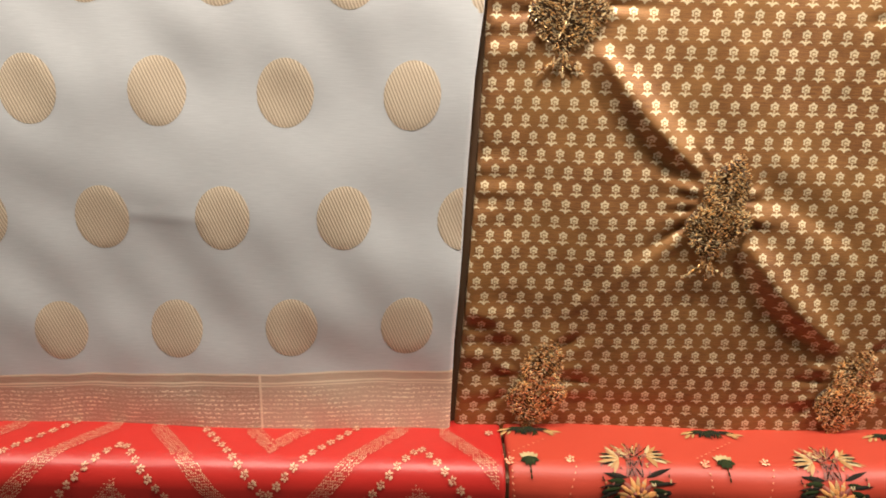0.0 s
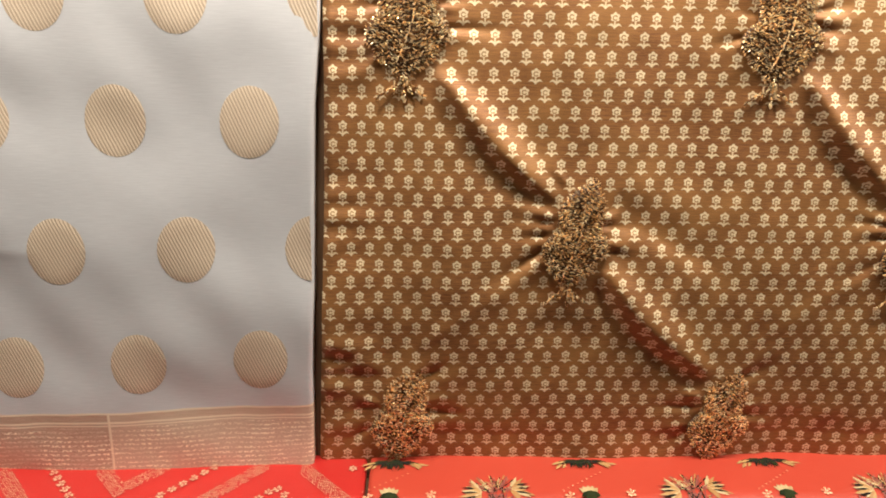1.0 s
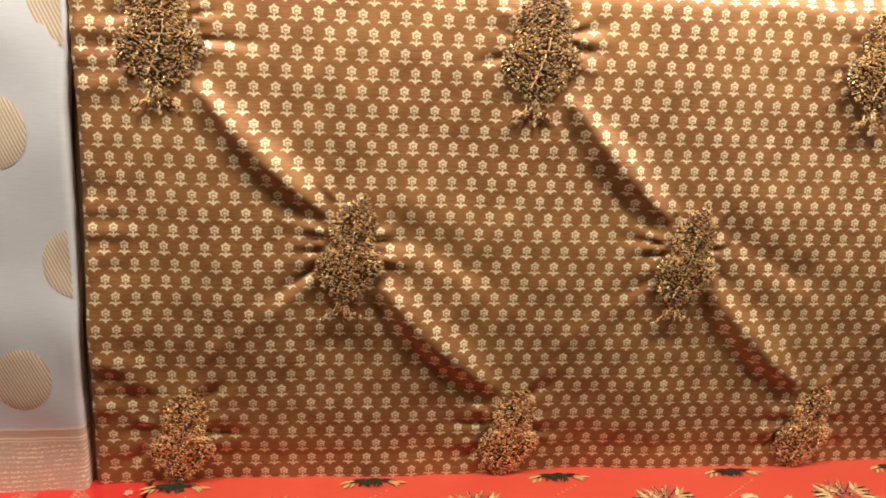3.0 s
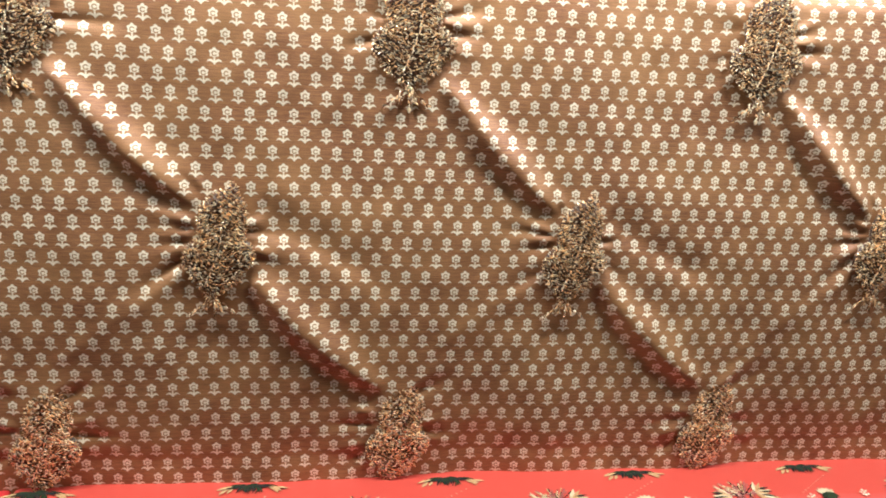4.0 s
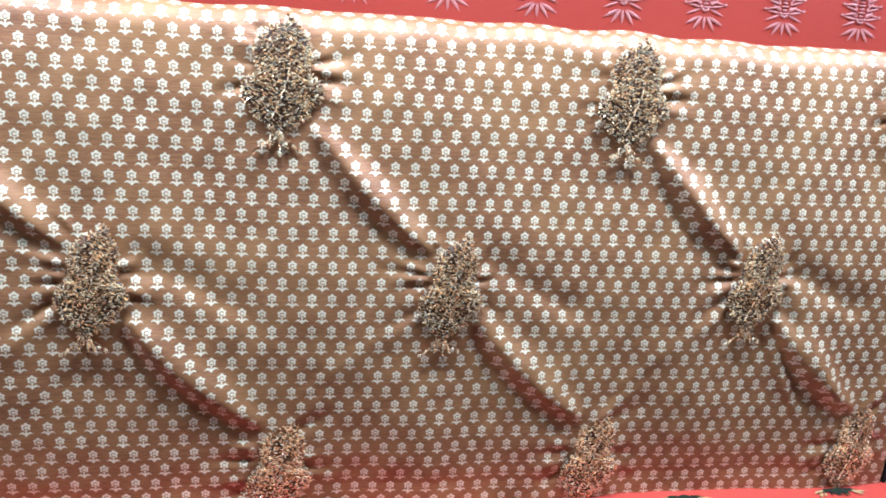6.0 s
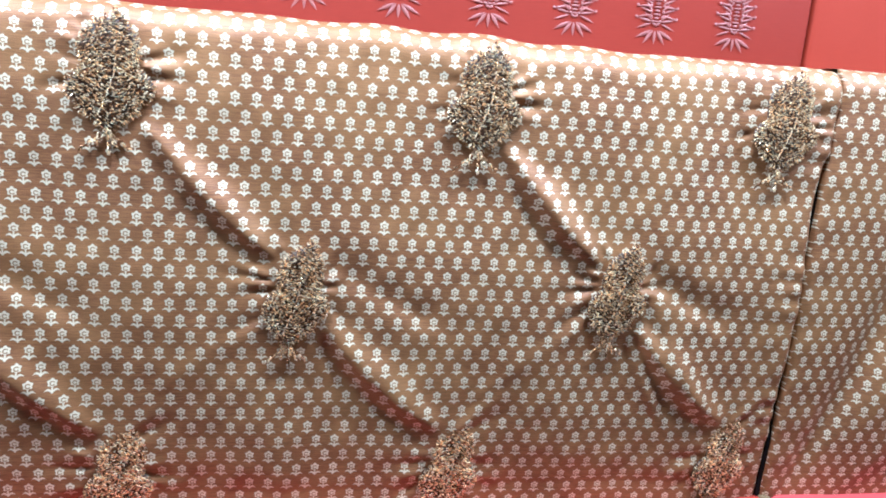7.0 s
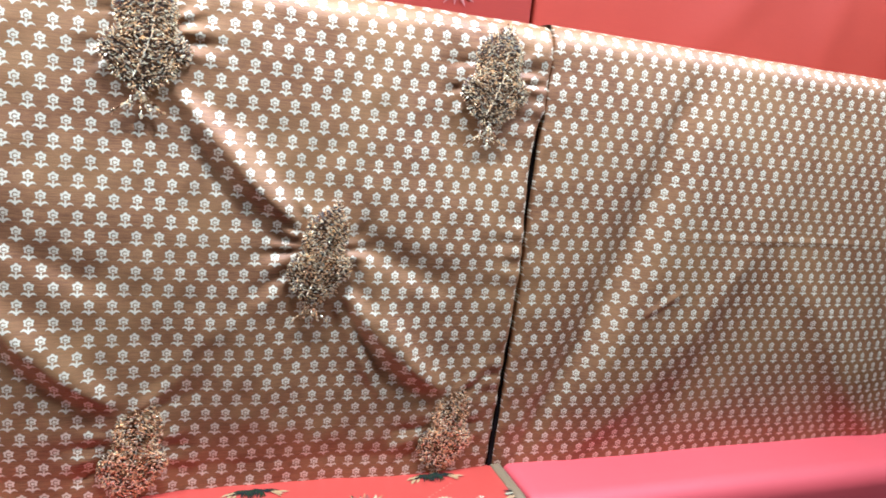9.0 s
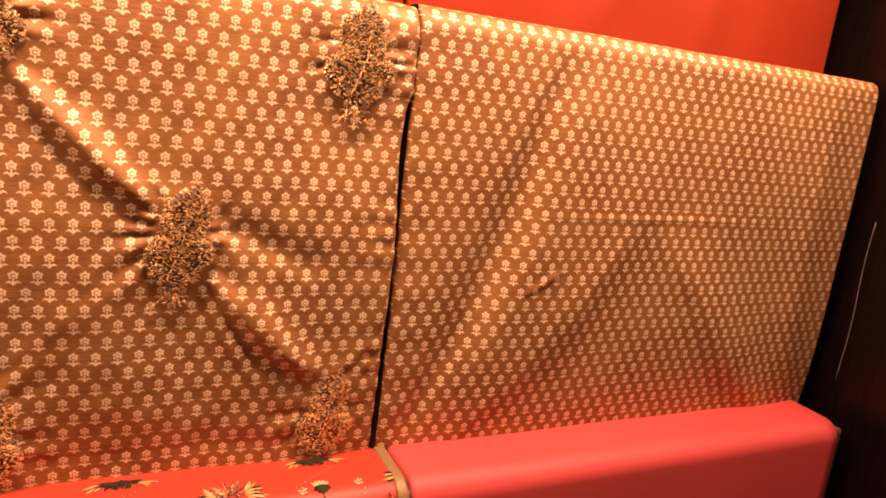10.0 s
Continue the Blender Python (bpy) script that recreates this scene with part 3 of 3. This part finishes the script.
for i, (mx, mz, k) in enumerate(MOTIFS):
    m = part("beaded_motif", MOTIF_DATA[k][1], PAD, beaded, "gold beaded paisley motif", (mx, -0.0012 + float(tuck(np.array(mz + 0.07), 1.10, 0.40)), mz))
    tagged(part("beadwork", MOTIF_DATA[k][0], BEADS, m), kind="stuff")

# edge strip set back in the gap, the gap's shade put into its colour
part("gap_shade_edge", hung_cloth("gap_shade_edge", 1.2785, 1.2808, 0.80, 1.36, 0.014, 0.02, lambda x, z: 0.0015 * np.sin(z * 95), 0.004, 0.006, 0.002), GAPSHADE, beaded, "cloth edge strip coloured dark for the shade in the gap")

# ---- caramel saree without motifs ----
def plain_bulge(x, z):
    h = 0.0022 * hills(x, z, 12, 0.35)
    h -= ridge(x, z, (1.470, 1.35), (1.345, 0.98), 0.0135, 0.0180, 0.016, (0.08, 0.1), 1.2)
    h += ridge(x, z, (1.520, 1.33), (1.420, 1.00), 0.0075, 0.0260, 0.016, (0.08, 0.1), 2.5)
    h += ridge(x, z, (1.70, 1.40), (1.58, 1.10), 0.0030, 0.030, 0.01, (0.1, 0.1))
    h += ridge(x, z, (1.60, 1.15), (1.42, 0.93), 0.0045, 0.022, 0.01, (0.1, 0.1))
    h += ridge(x, z, (1.78, 1.10), (1.97, 0.90), 0.010, 0.022, -0.01, (0.12, 0.1), 2.0)
    h += ridge(x, z, (2.00, 1.30), (2.03, 0.90), 0.003, 0.020, 0.0, (0.1, 0.1))
    h += 0.0006 * np.exp(-((x - 1.30) / 0.03) ** 2) * np.sin(z * 120)
    h += ridge(x, z, (1.53, 1.214), (1.85, 1.216), 0.0014, 0.0026, 0.0, (0.08, 0.1))
    h += ridge(x, z, (1.475, 1.112), (1.515, 1.135), 0.0022, 0.0030, 0.0, (0.01, 0.01))
    return h - tuck(z, 1.10, 0.25)


plain = thing("printed_saree", "smooth caramel silk saree with small cream flower print", "saree", "sarees on the rack")
part("cloth", hung_cloth("printed_cloth", 1.2862, 2.092, 0.80, 1.4525, 0.001, 0.085, plain_bulge, 0.003, 0.024, 0.010, 0.0006), PLAINPRINT, plain)
# edge strip on this side, also coloured as the shade between the cloths
part("gap_shade_edge", hung_cloth("gap_shade_edge", 1.2848, 1.2866, 0.80, 1.43, 0.012, 0.02, lambda x, z: 0.001 * np.sin(z * 60), 0.004, 0.006, 0.002), GAPSHADE, plain, "thin cloth edge strip coloured dark as gap shade")

# ---- white saree with round gold motifs ----
def white_bulge(x, z):
    h = 0.0040 * hills(x, z, 31, 0.24) + 0.0013 * hills(x, z, 32, 0.10)
    h += ridge(x, z, (-0.32, 1.152), (-0.245, 1.148), 0.0006, 0.004, 0.0, (0.01, 0.01))
    return h


WHITE_EDGE = [(0.90, -0.0065), (1.01, -0.0045), (1.11, 0.0005), (1.21, 0.0035), (1.30, 0.0070), (1.37, 0.0140), (1.44, 0.0180)]


def white_end(z):
    return 0.0300 + float(np.interp(z, *zip(*WHITE_EDGE)))


white = thing("white_saree", "white silk saree with gold oval motifs and copper border", "saree", "sarees on the rack")
part("cloth", hung_cloth("white_cloth", -0.95, 0.0325, 0.80, 1.62, -0.004, 0.10, white_bulge, 0.005, 0.015, 0.010, 0.0, (None, WHITE_EDGE)), WHITE, white)


def dot_mesh(cx, cz, cut=9.0):
    verts, faces, uvs = [], [], []
    rings, sides = 6, 32
    for k in range(rings + 1):
        f = k / rings
        for i in range(sides):
            w = 2 * math.pi * i / sides
            p, q = 0.0290 * f * math.cos(w), 0.0350 * f * math.sin(w)
            x, z = cx + p + 0.06 * q, cz + q
            x = min(x, cut)
            off = 0.0006 - (0.0006 if k == rings else 0.0)
            y = -0.004 - float(white_bulge(np.array(x), np.array(z))) - off - 0.0002
            verts.append((x, y, z))
            uvs.append((x, z))
    for k in range(rings):
        for i in range(sides):
            j = (i + 1) % sides
            faces.append((k * sides + i, k * sides + j, (k + 1) * sides + j, (k + 1) * sides + i))
    return mesh_from("dot", verts, faces, uvs)


for cz, x0, slope in ((1.398, -0.0830, 0.0), (1.282, -0.0230, 0.001), (1.1545, 0.0345, 0.003), (1.029, -0.0260, 0.006)):
    for k in range(6):
        cx = x0 - 0.1285 * k
        part("gold_oval_motif", dot_mesh(cx, cz - slope * k * 0.8, white_end(cz)), DOT, white)
part("gold_oval_motif", dot_mesh(0.0455, 1.398, white_end(1.398)), DOT, white)

# ---- lower step: crimson zari saree ----
def low_wave_red(x, s):
    return 0.0010 * hills(x, s, 41, 0.25)


crimson = thing("crimson_saree", "crimson silk saree with pale gold zigzag weaving on the step", "saree", "sarees on the rack")
part("cloth", lower_cloth("crimson_cloth", -0.95, 0.086, 0.42, low_wave_red, 0.008), RED, crimson)


def on_red(x, s, off):
    off = off + 0.0009
    y, z = lower_point(s, off)
    if s < L_FLAT:
        z = L_TOP + off
    elif s > L_FLAT + L_ARC:
        y = -L_FLAT - L_R - off
    return (x, float(y), float(z))


APEX, PERIOD, SLOPE = -0.008, 0.330, 1.15
XLO, XHI = -0.78, 0.080
rng = np.random.RandomState(5)
for k in range(-4, 5):
    a0 = 0.045 - 0.0625 * k
    st = Stitches(on_red)
    n = int((XHI - XLO) / (0.0086 if k % 2 == 0 else 0.0072))
    for i in range(n):
        x = XLO + (XHI - XLO) * i / n
        d = abs((x - APEX + PERIOD / 2) % PERIOD - PERIOD / 2)
        side = 1 if ((x - APEX + PERIOD / 2) % PERIOD - PERIOD / 2) > 0 else -1
        s = a0 + SLOPE * d
        if not 0.002 < s < 0.30:
            continue
        ang = math.atan2(SLOPE * side, 1)
        if k % 2 == 0:
            for q in range(6):
                w = q * math.pi / 3 + 0.4 + rng.normal(0, 0.15)
                st.oval(x + 0.0031 * math.cos(w), s + 0.0036 * math.sin(w), rng.uniform(0.0018, 0.0026), rng.uniform(0.0010, 0.0015), w + 0.5, 6, 0.0005)
            st.oval(x, s, 0.0009, 0.0009, 0, 5, 0.0008)
        else:
            for w in range(-4, 5):
                for j in range(3):
                    if rng.rand() < (0.25 if abs(w) in (1, 3) else 0.05):
                        continue
                    st.oval(x + 0.0024 * j, s + SLOPE * side * 0.0024 * j + w * 0.0030 + rng.normal(0, 0.0004), rng.uniform(0.0010, 0.0018),
                            rng.uniform(0.0005, 0.0008), ang + rng.normal(0, 0.25), 5, 0.0003)
    if st.v:
        tagged(part("zari_zigzag", st.mesh("zari_zigzag"), ZARI, crimson, "pale gold zari zigzag"), kind="stuff")
# filled triangle under each peak
for c in (-2, -1, 0):
    st = Stitches(on_red)
    for r in range(16):
        s = 0.092 + r * 0.0042
        half = (s - 0.088) / SLOPE * 0.9
        for x in np.arange(-half, half, 0.0034):
            if rng.rand() < 0.75:
                st.oval(APEX + c * PERIOD + x + rng.normal(0, 0.0004), s + rng.normal(0, 0.0004), 0.0012, 0.0006, rng.uniform(-1, 1), 5, 0.0003)
    tagged(part("zari_triangle", st.mesh("zari_triangle"), ZARI, crimson), kind="stuff")

# ---- lower step: vermilion embroidered saree ----
def low_wave_orange(x, s):
    s = np.asarray(s)
    ripple = np.clip((s - 0.05) / 0.06, 0, 1)
    return 0.0006 * hills(x, s, 51, 0.2) + 0.0034 * ripple * np.sin(x * 58.04 + 1.3 * np.sin(x * 29.02))


def on_orange_at(x0):
    """Places stitches on the rippled cloth, for a motif that stands at x0."""
    def on(x, s, off):
        ripple = min(max((s - 0.05) / 0.06, 0.0), 1.0)
        xx = x + x0
        off = off + 0.0008 + 0.0034 * ripple * math.sin(xx * 58.04 + 1.3 * math.sin(xx * 29.02))
        y, z = lower_point(s, off)
        if s < L_FLAT:
            z = L_TOP + off
        elif s > L_FLAT + L_ARC:
            y = -L_FLAT - L_R - off
        return (x, float(y), float(z))
    return on


vermilion = thing("embroidered_saree", "vermilion silk saree embroidered with yellow flowers and green leaves", "saree", "sarees on the rack")
part("cloth", lower_cloth("vermilion_cloth", 0.090, 1.288, 0.42, low_wave_orange, 0.006), VERMILION, vermilion)
part("border_strip", lower_cloth("border_strip", 1.284, 1.2985, 0.42, lambda x, s: 0.0022 + 0 * x, 0.006, 0.006), GOLDEDGE, vermilion, "gold brocade end border")


def bouquet():
    rng = np.random.RandomState(77)
    sets = {n: Stitches(on_orange_at(0.228)) for n in ("blossom", "leaves", "twigs", "slits", "heart", "cream")}
    for sx in (-1, 1):
        base = math.pi if sx < 0 else 0.0
        ly = 0.057 if sx < 0 else 0.051
        # side lilies with dark slits
        for j in range(9):
            a = base + sx * (-1.15 + 0.29 * j) + rng.normal(0, 0.06)
            sets["blossom" if j % 3 else "cream"].leaf(sx * 0.016, ly, rng.uniform(0.017, 0.029), rng.uniform(0.0045, 0.0070), a, lift=0.0012)
        for k in range(3):
            sets["slits"].leaf(sx * 0.020, ly - 0.005 + 0.005 * k, 0.018, 0.0026, base + sx * (k - 1) * 0.2, lift=0.0014, base=0.0010)
        # leaves under them
        for k in range(5):
            sets["leaves" if k % 2 else "slits"].leaf(sx * (0.010 + 0.002 * k), 0.080 + 0.0035 * k, rng.uniform(0.020, 0.032), rng.uniform(0.004, 0.007),
                                                      base + sx * (-0.25 + 0.17 * k) + rng.normal(0, 0.1), lift=0.0013)
        for k in range(16):
            n = ("leaves", "slits", "blossom", "slits", "leaves")[k % 5]
            sets[n].leaf(sx * rng.uniform(0.010, 0.042), rng.uniform(0.098, 0.150), rng.uniform(0.007, 0.014), rng.uniform(0.003, 0.006), rng.uniform(0, 6.28), lift=0.0012)
        for k in range(5):
            sets["slits"].oval(sx * (0.034 + 0.007 * (k % 2)), 0.096 + 0.012 * k, 0.0042, 0.0034, k, 7, 0.0014)
    # fan of fine twigs above
    for j in range(44):
        a = -math.pi / 2 + rng.uniform(-1.45, 1.45)
        r0, r1 = rng.uniform(0.003, 0.014), rng.uniform(0.018, 0.036)
        p = (r0 * math.cos(a), 0.056 + r0 * math.sin(a) * 0.9)
        q = (r1 * math.cos(a), 0.056 + r1 * math.sin(a) * 0.9)
        sets[("twigs", "slits", "blossom", "twigs", "cream")[j % 5]].stroke(p, q, rng.uniform(0.0011, 0.0020), 0.0008, pieces=3)
    for j in range(14):
        sets["twigs" if j % 3 else "slits"].stroke((rng.uniform(-0.016, 0.016), 0.048), (rng.uniform(-0.012, 0.012), 0.080), 0.0018, 0.0008, pieces=3)
    # heart flower of many narrow petals
    for ring, (r, n, ln) in enumerate(((0.008, 17, 0.014), (0.005, 13, 0.010), (0.002, 9, 0.006))):
        for j in range(n):
            a = 2 * math.pi * j / n + ring * 0.3 + rng.normal(0, 0.08)
            sets[("heart", "blossom", "heart", "twigs")[(j + ring) % 4]].leaf(r * math.cos(a), 0.100 + r * math.sin(a), ln, 0.0048, a, lift=0.0014 + 0.0005 * ring)
    # scattered stitches
    for j in range(70):
        a, r = rng.uniform(0, 6.28), math.sqrt(rng.uniform(0, 1))
        sets[("blossom", "slits", "twigs", "cream", "leaves")[j % 5]].oval(0.043 * r * math.cos(a), 0.092 + 0.060 * r * math.sin(a), rng.uniform(0.0014, 0.0032), rng.uniform(0.0007, 0.0013), rng.uniform(0, 3.14), 6, 0.0009, 0.0008)
    return {n: s.mesh("bouquet_" + n) for n, s in sets.items()}


def bud():
    sets = {n: Stitches(on_orange_at(0.113)) for n in ("blossom", "leaves", "beads")}
    for a in (-2.35, -1.95, -1.57, -1.2, -0.8):
        sets["blossom"].leaf(0, 0.061, 0.015, 0.0075, a, lift=0.0016)
    for a in (0.5, 1.1, 1.57, 2.0, 2.6):
        sets["leaves"].leaf(0, 0.058, 0.012, 0.007, a, lift=0.0018, base=0.001)
    sets["leaves"].oval(0, 0.061, 0.008, 0.006, 0, 9, 0.002, 0.001)
    sets["leaves"].stroke((0, 0.066), (0.001, 0.084), 0.0022, 0.001, pieces=3)
    # bead cluster and running stitch beside it
    for cx, cs in ((0.045, 0.059), (-0.022, 0.062)):
        for j in range(7):
            a = j * 2.4
            sets["beads"].oval(cx + 0.0042 * math.cos(a) * (j > 0), cs + 0.0042 * math.sin(a) * (j > 0), 0.0021, 0.0017, a, 7, 0.0016)
    for j in range(16):
        t = j / 15
        sets["beads"].oval(-0.020 + 0.034 * t * t, 0.075 + 0.10 * t, 0.0016, 0.0009, 1.0, 6, 0.0008)
        sets["beads"].oval(0.050 - 0.030 * t, 0.070 + 0.10 * t, 0.0014, 0.0008, -1.0, 6, 0.0006)
    for j in range(9):
        sets["beads"].oval(0.020 - 0.006 * j, 0.012 + 0.004 * j + 0.01, 0.0013, 0.0008, 0.6, 6, 0.0006)
    return {n: s.mesh("bud_" + n) for n, s in sets.items()}


def rear_spray():
    sets = {n: Stitches(on_orange_at(0.117)) for n in ("leaves", "blossom", "slits")}
    rng = np.random.RandomState(6)
    for j in range(34):
        a = rng.uniform(0.12, math.pi - 0.12)
        spread = abs(math.cos(a))
        sets["leaves" if j % 2 else "slits"].leaf(rng.uniform(-0.012, 0.012), rng.uniform(-0.003, 0.004), 0.008 + 0.022 * spread * rng.uniform(0.5, 1), rng.uniform(0.0014, 0.0028),
                                                  a if spread < 0.5 else (0.22 if a < 1.57 else math.pi - 0.22) + rng.normal(0, 0.15), lift=0.0016, base=0.0006)
    for sx in (-1, 1):
        for j in range(7):
            a = 0.05 + 0.16 * j
            sets["blossom"].leaf(sx * rng.uniform(0.018, 0.026), rng.uniform(0.001, 0.007), rng.uniform(0.008, 0.016), 0.0035, a if sx > 0 else math.pi - a, lift=0.0012)
    return {n: s.mesh("spray_" + n) for n, s in sets.items()}


def cut_at(me, name, limit):
    """The share of a stitched motif that lies before the cloth's end."""
    keep = [tuple(p.vertices) for p in me.polygons if max(me.vertices[v].co.x for v in p.vertices) < limit]
    return mesh_from(name, [v.co[:] for v in me.vertices], keep)


BOUQUET, BUD, SPRAY = bouquet(), bud(), rear_spray()
HALF = {n: cut_at(me, "half_" + n, -0.0235) for n, me in BOUQUET.items() if n != "heart"}
STITCH = {"cream": "cream_stitching", "blossom": "petal_stitching", "leaves": "leaf_stitching", "twigs": "twig_stitching", "slits": "dark_stitching", "heart": "heart_stitching", "beads": "bead_stitching"}
THREAD = {"cream": PALE, "blossom": YELLOW, "leaves": GREEN, "twigs": MAROON, "slits": BLACK, "heart": AMBER, "beads": COPPER}
for kind, meshes, x0, count, label in (("embroidered_bouquet", BOUQUET, 0.228, 5, "embroidered bouquet of yellow flowers and green leaves"),
                                       ("cut_bouquet", HALF, 0.228 + 0.2165 * 5, 1, "embroidered bouquet cut by the gold border"),
                                       ("embroidered_bud", BUD, 0.113, 6, "cream and green embroidered bud"),
                                       ("embroidered_spray", SPRAY, 0.117, 6, "dark green embroidered leaf spray")):
    names = list(meshes)
    for k in range(count):
        x = x0 + 0.2165 * k
        lead = tagged(part(kind, meshes[names[0]], PALE if kind == "embroidered_bud" else THREAD[names[0]], vermilion, label, (x, 0, 0)), kind="stuff")
        for n in names[1:]:
            tagged(part(STITCH[n], meshes[n], THREAD[n], lead), kind="stuff")

# ---- lower step: plain coral cloth ----
def low_wave_coral(x, s):
    return 0.0008 * hills(x, s, 61, 0.35)


coral = thing("coral_cloth", "plain coral red cloth stretched smooth over the front rack step", "cloth", "plain cloths on the rack")
part("cloth", lower_cloth("coral_sheet", 1.303, 2.072, 0.42, low_wave_coral, 0.010, 0.03), CORAL, coral)

# ---- upper step ----
def upper_bulge(x, z):
    return 0.0020 * hills(x, z, 71, 0.3)


scarlet = thing("scarlet_saree", "scarlet silk saree with rose brocade leaf motifs", "saree", "sarees on the rack")
part("cloth", hung_cloth("scarlet_cloth", -0.95, 1.300, 1.40, 1.995, 0.102, 0.20, upper_bulge, 0.010), TOPRED, scarlet)


def brocade_leaf():
    """A lotus-like woven sprig: a foot of three leaves, curling side leaves and a beaded oval heart."""
    st = Stitches(lambda x, s, off: (x, -off, s))
    for a, ln in ((-1.57, 0.017), (-0.95, 0.021), (-2.19, 0.021), (-0.45, 0.024), (-2.69, 0.024)):
        st.leaf(0.004 * math.cos(a), 0.020, ln, 0.0040, a, lift=0.0010)
    for level, z in enumerate((0.028, 0.038, 0.048, 0.058, 0.067)):
        ln = (0.021, 0.022, 0.021, 0.018, 0.014)[level]
        for sx in (-1, 1):
            for j, b in enumerate((-0.35, 0.15, 0.65)):
                a = b + 0.14 * level
                a = a if sx > 0 else math.pi - a
                st.leaf(sx * 0.006, z + 0.002 * j, ln * (1.0, 0.85, 0.62)[j], 0.0025, a, lift=0.0010)
            a = 0.3 + 0.14 * level if sx > 0 else math.pi - 0.3 - 0.14 * level
            st.oval(sx * 0.006 + ln * math.cos(a), z + ln * math.sin(a), 0.0022, 0.0017, a, 7, 0.0010)
    for j in range(20):
        w = 2 * math.pi * j / 20
        st.oval(0.0085 * math.cos(w), 0.048 + 0.022 * math.sin(w), 0.0021, 0.0016, w + 1.57, 7, 0.0014)
    for j in range(9):
        st.oval(0, 0.030 + j * 0.0042, 0.0035 if j % 2 else 0.0055, 0.0012, 0, 7, 0.0012)
    for a in (0.9, 1.57, 2.24):
        st.leaf(0, 0.068, 0.015, 0.006, a, lift=0.0010)
    return st.mesh("brocade_leaf")


LEAF = brocade_leaf()
for k in range(11):
    for r, dz in ((0, 0.0), (1, 0.12)):
        x = 1.195 - 0.1052 * k + 0.0526 * r
        if x > 1.28:
            continue
        z = 1.463 + dz
        y = 0.102 - float(upper_bulge(np.array(x), np.array(z + 0.03))) - 0.0012
        tagged(part("brocade_motif", LEAF, ROSE, scarlet, "", (x, y, z)), kind="stuff")


def upper_plain_bulge(x, z):
    h = 0.0020 * hills(x, z, 81, 0.35)
    h += ridge(x, z, (1.62, 1.52), (1.50, 1.40), 0.006, 0.03, 0.0, (0.2, 0.1))
    h += ridge(x, z, (1.82, 1.60), (1.76, 1.40), 0.006, 0.025, 0.0, (0.2, 0.1))
    return h


red = thing("red_cloth", "plain scarlet cloth hung smooth over the rear rack step", "cloth", "plain cloths on the rack")
part("cloth", hung_cloth("red_sheet", 1.305, 2.080, 1.40, 1.995, 0.102, 0.20, upper_plain_bulge, 0.010), REDCLOTH, red)

cord = thing("hanging_cord", "thin grey cord hanging down beside the end panel", "cord")
part("strand", tube("strand", [(2.112, -0.03 + 0.002 * math.sin(i * 0.5), 1.23 - 0.02 * i) for i in range(15)], 0.0008, 6), CORD, cord)
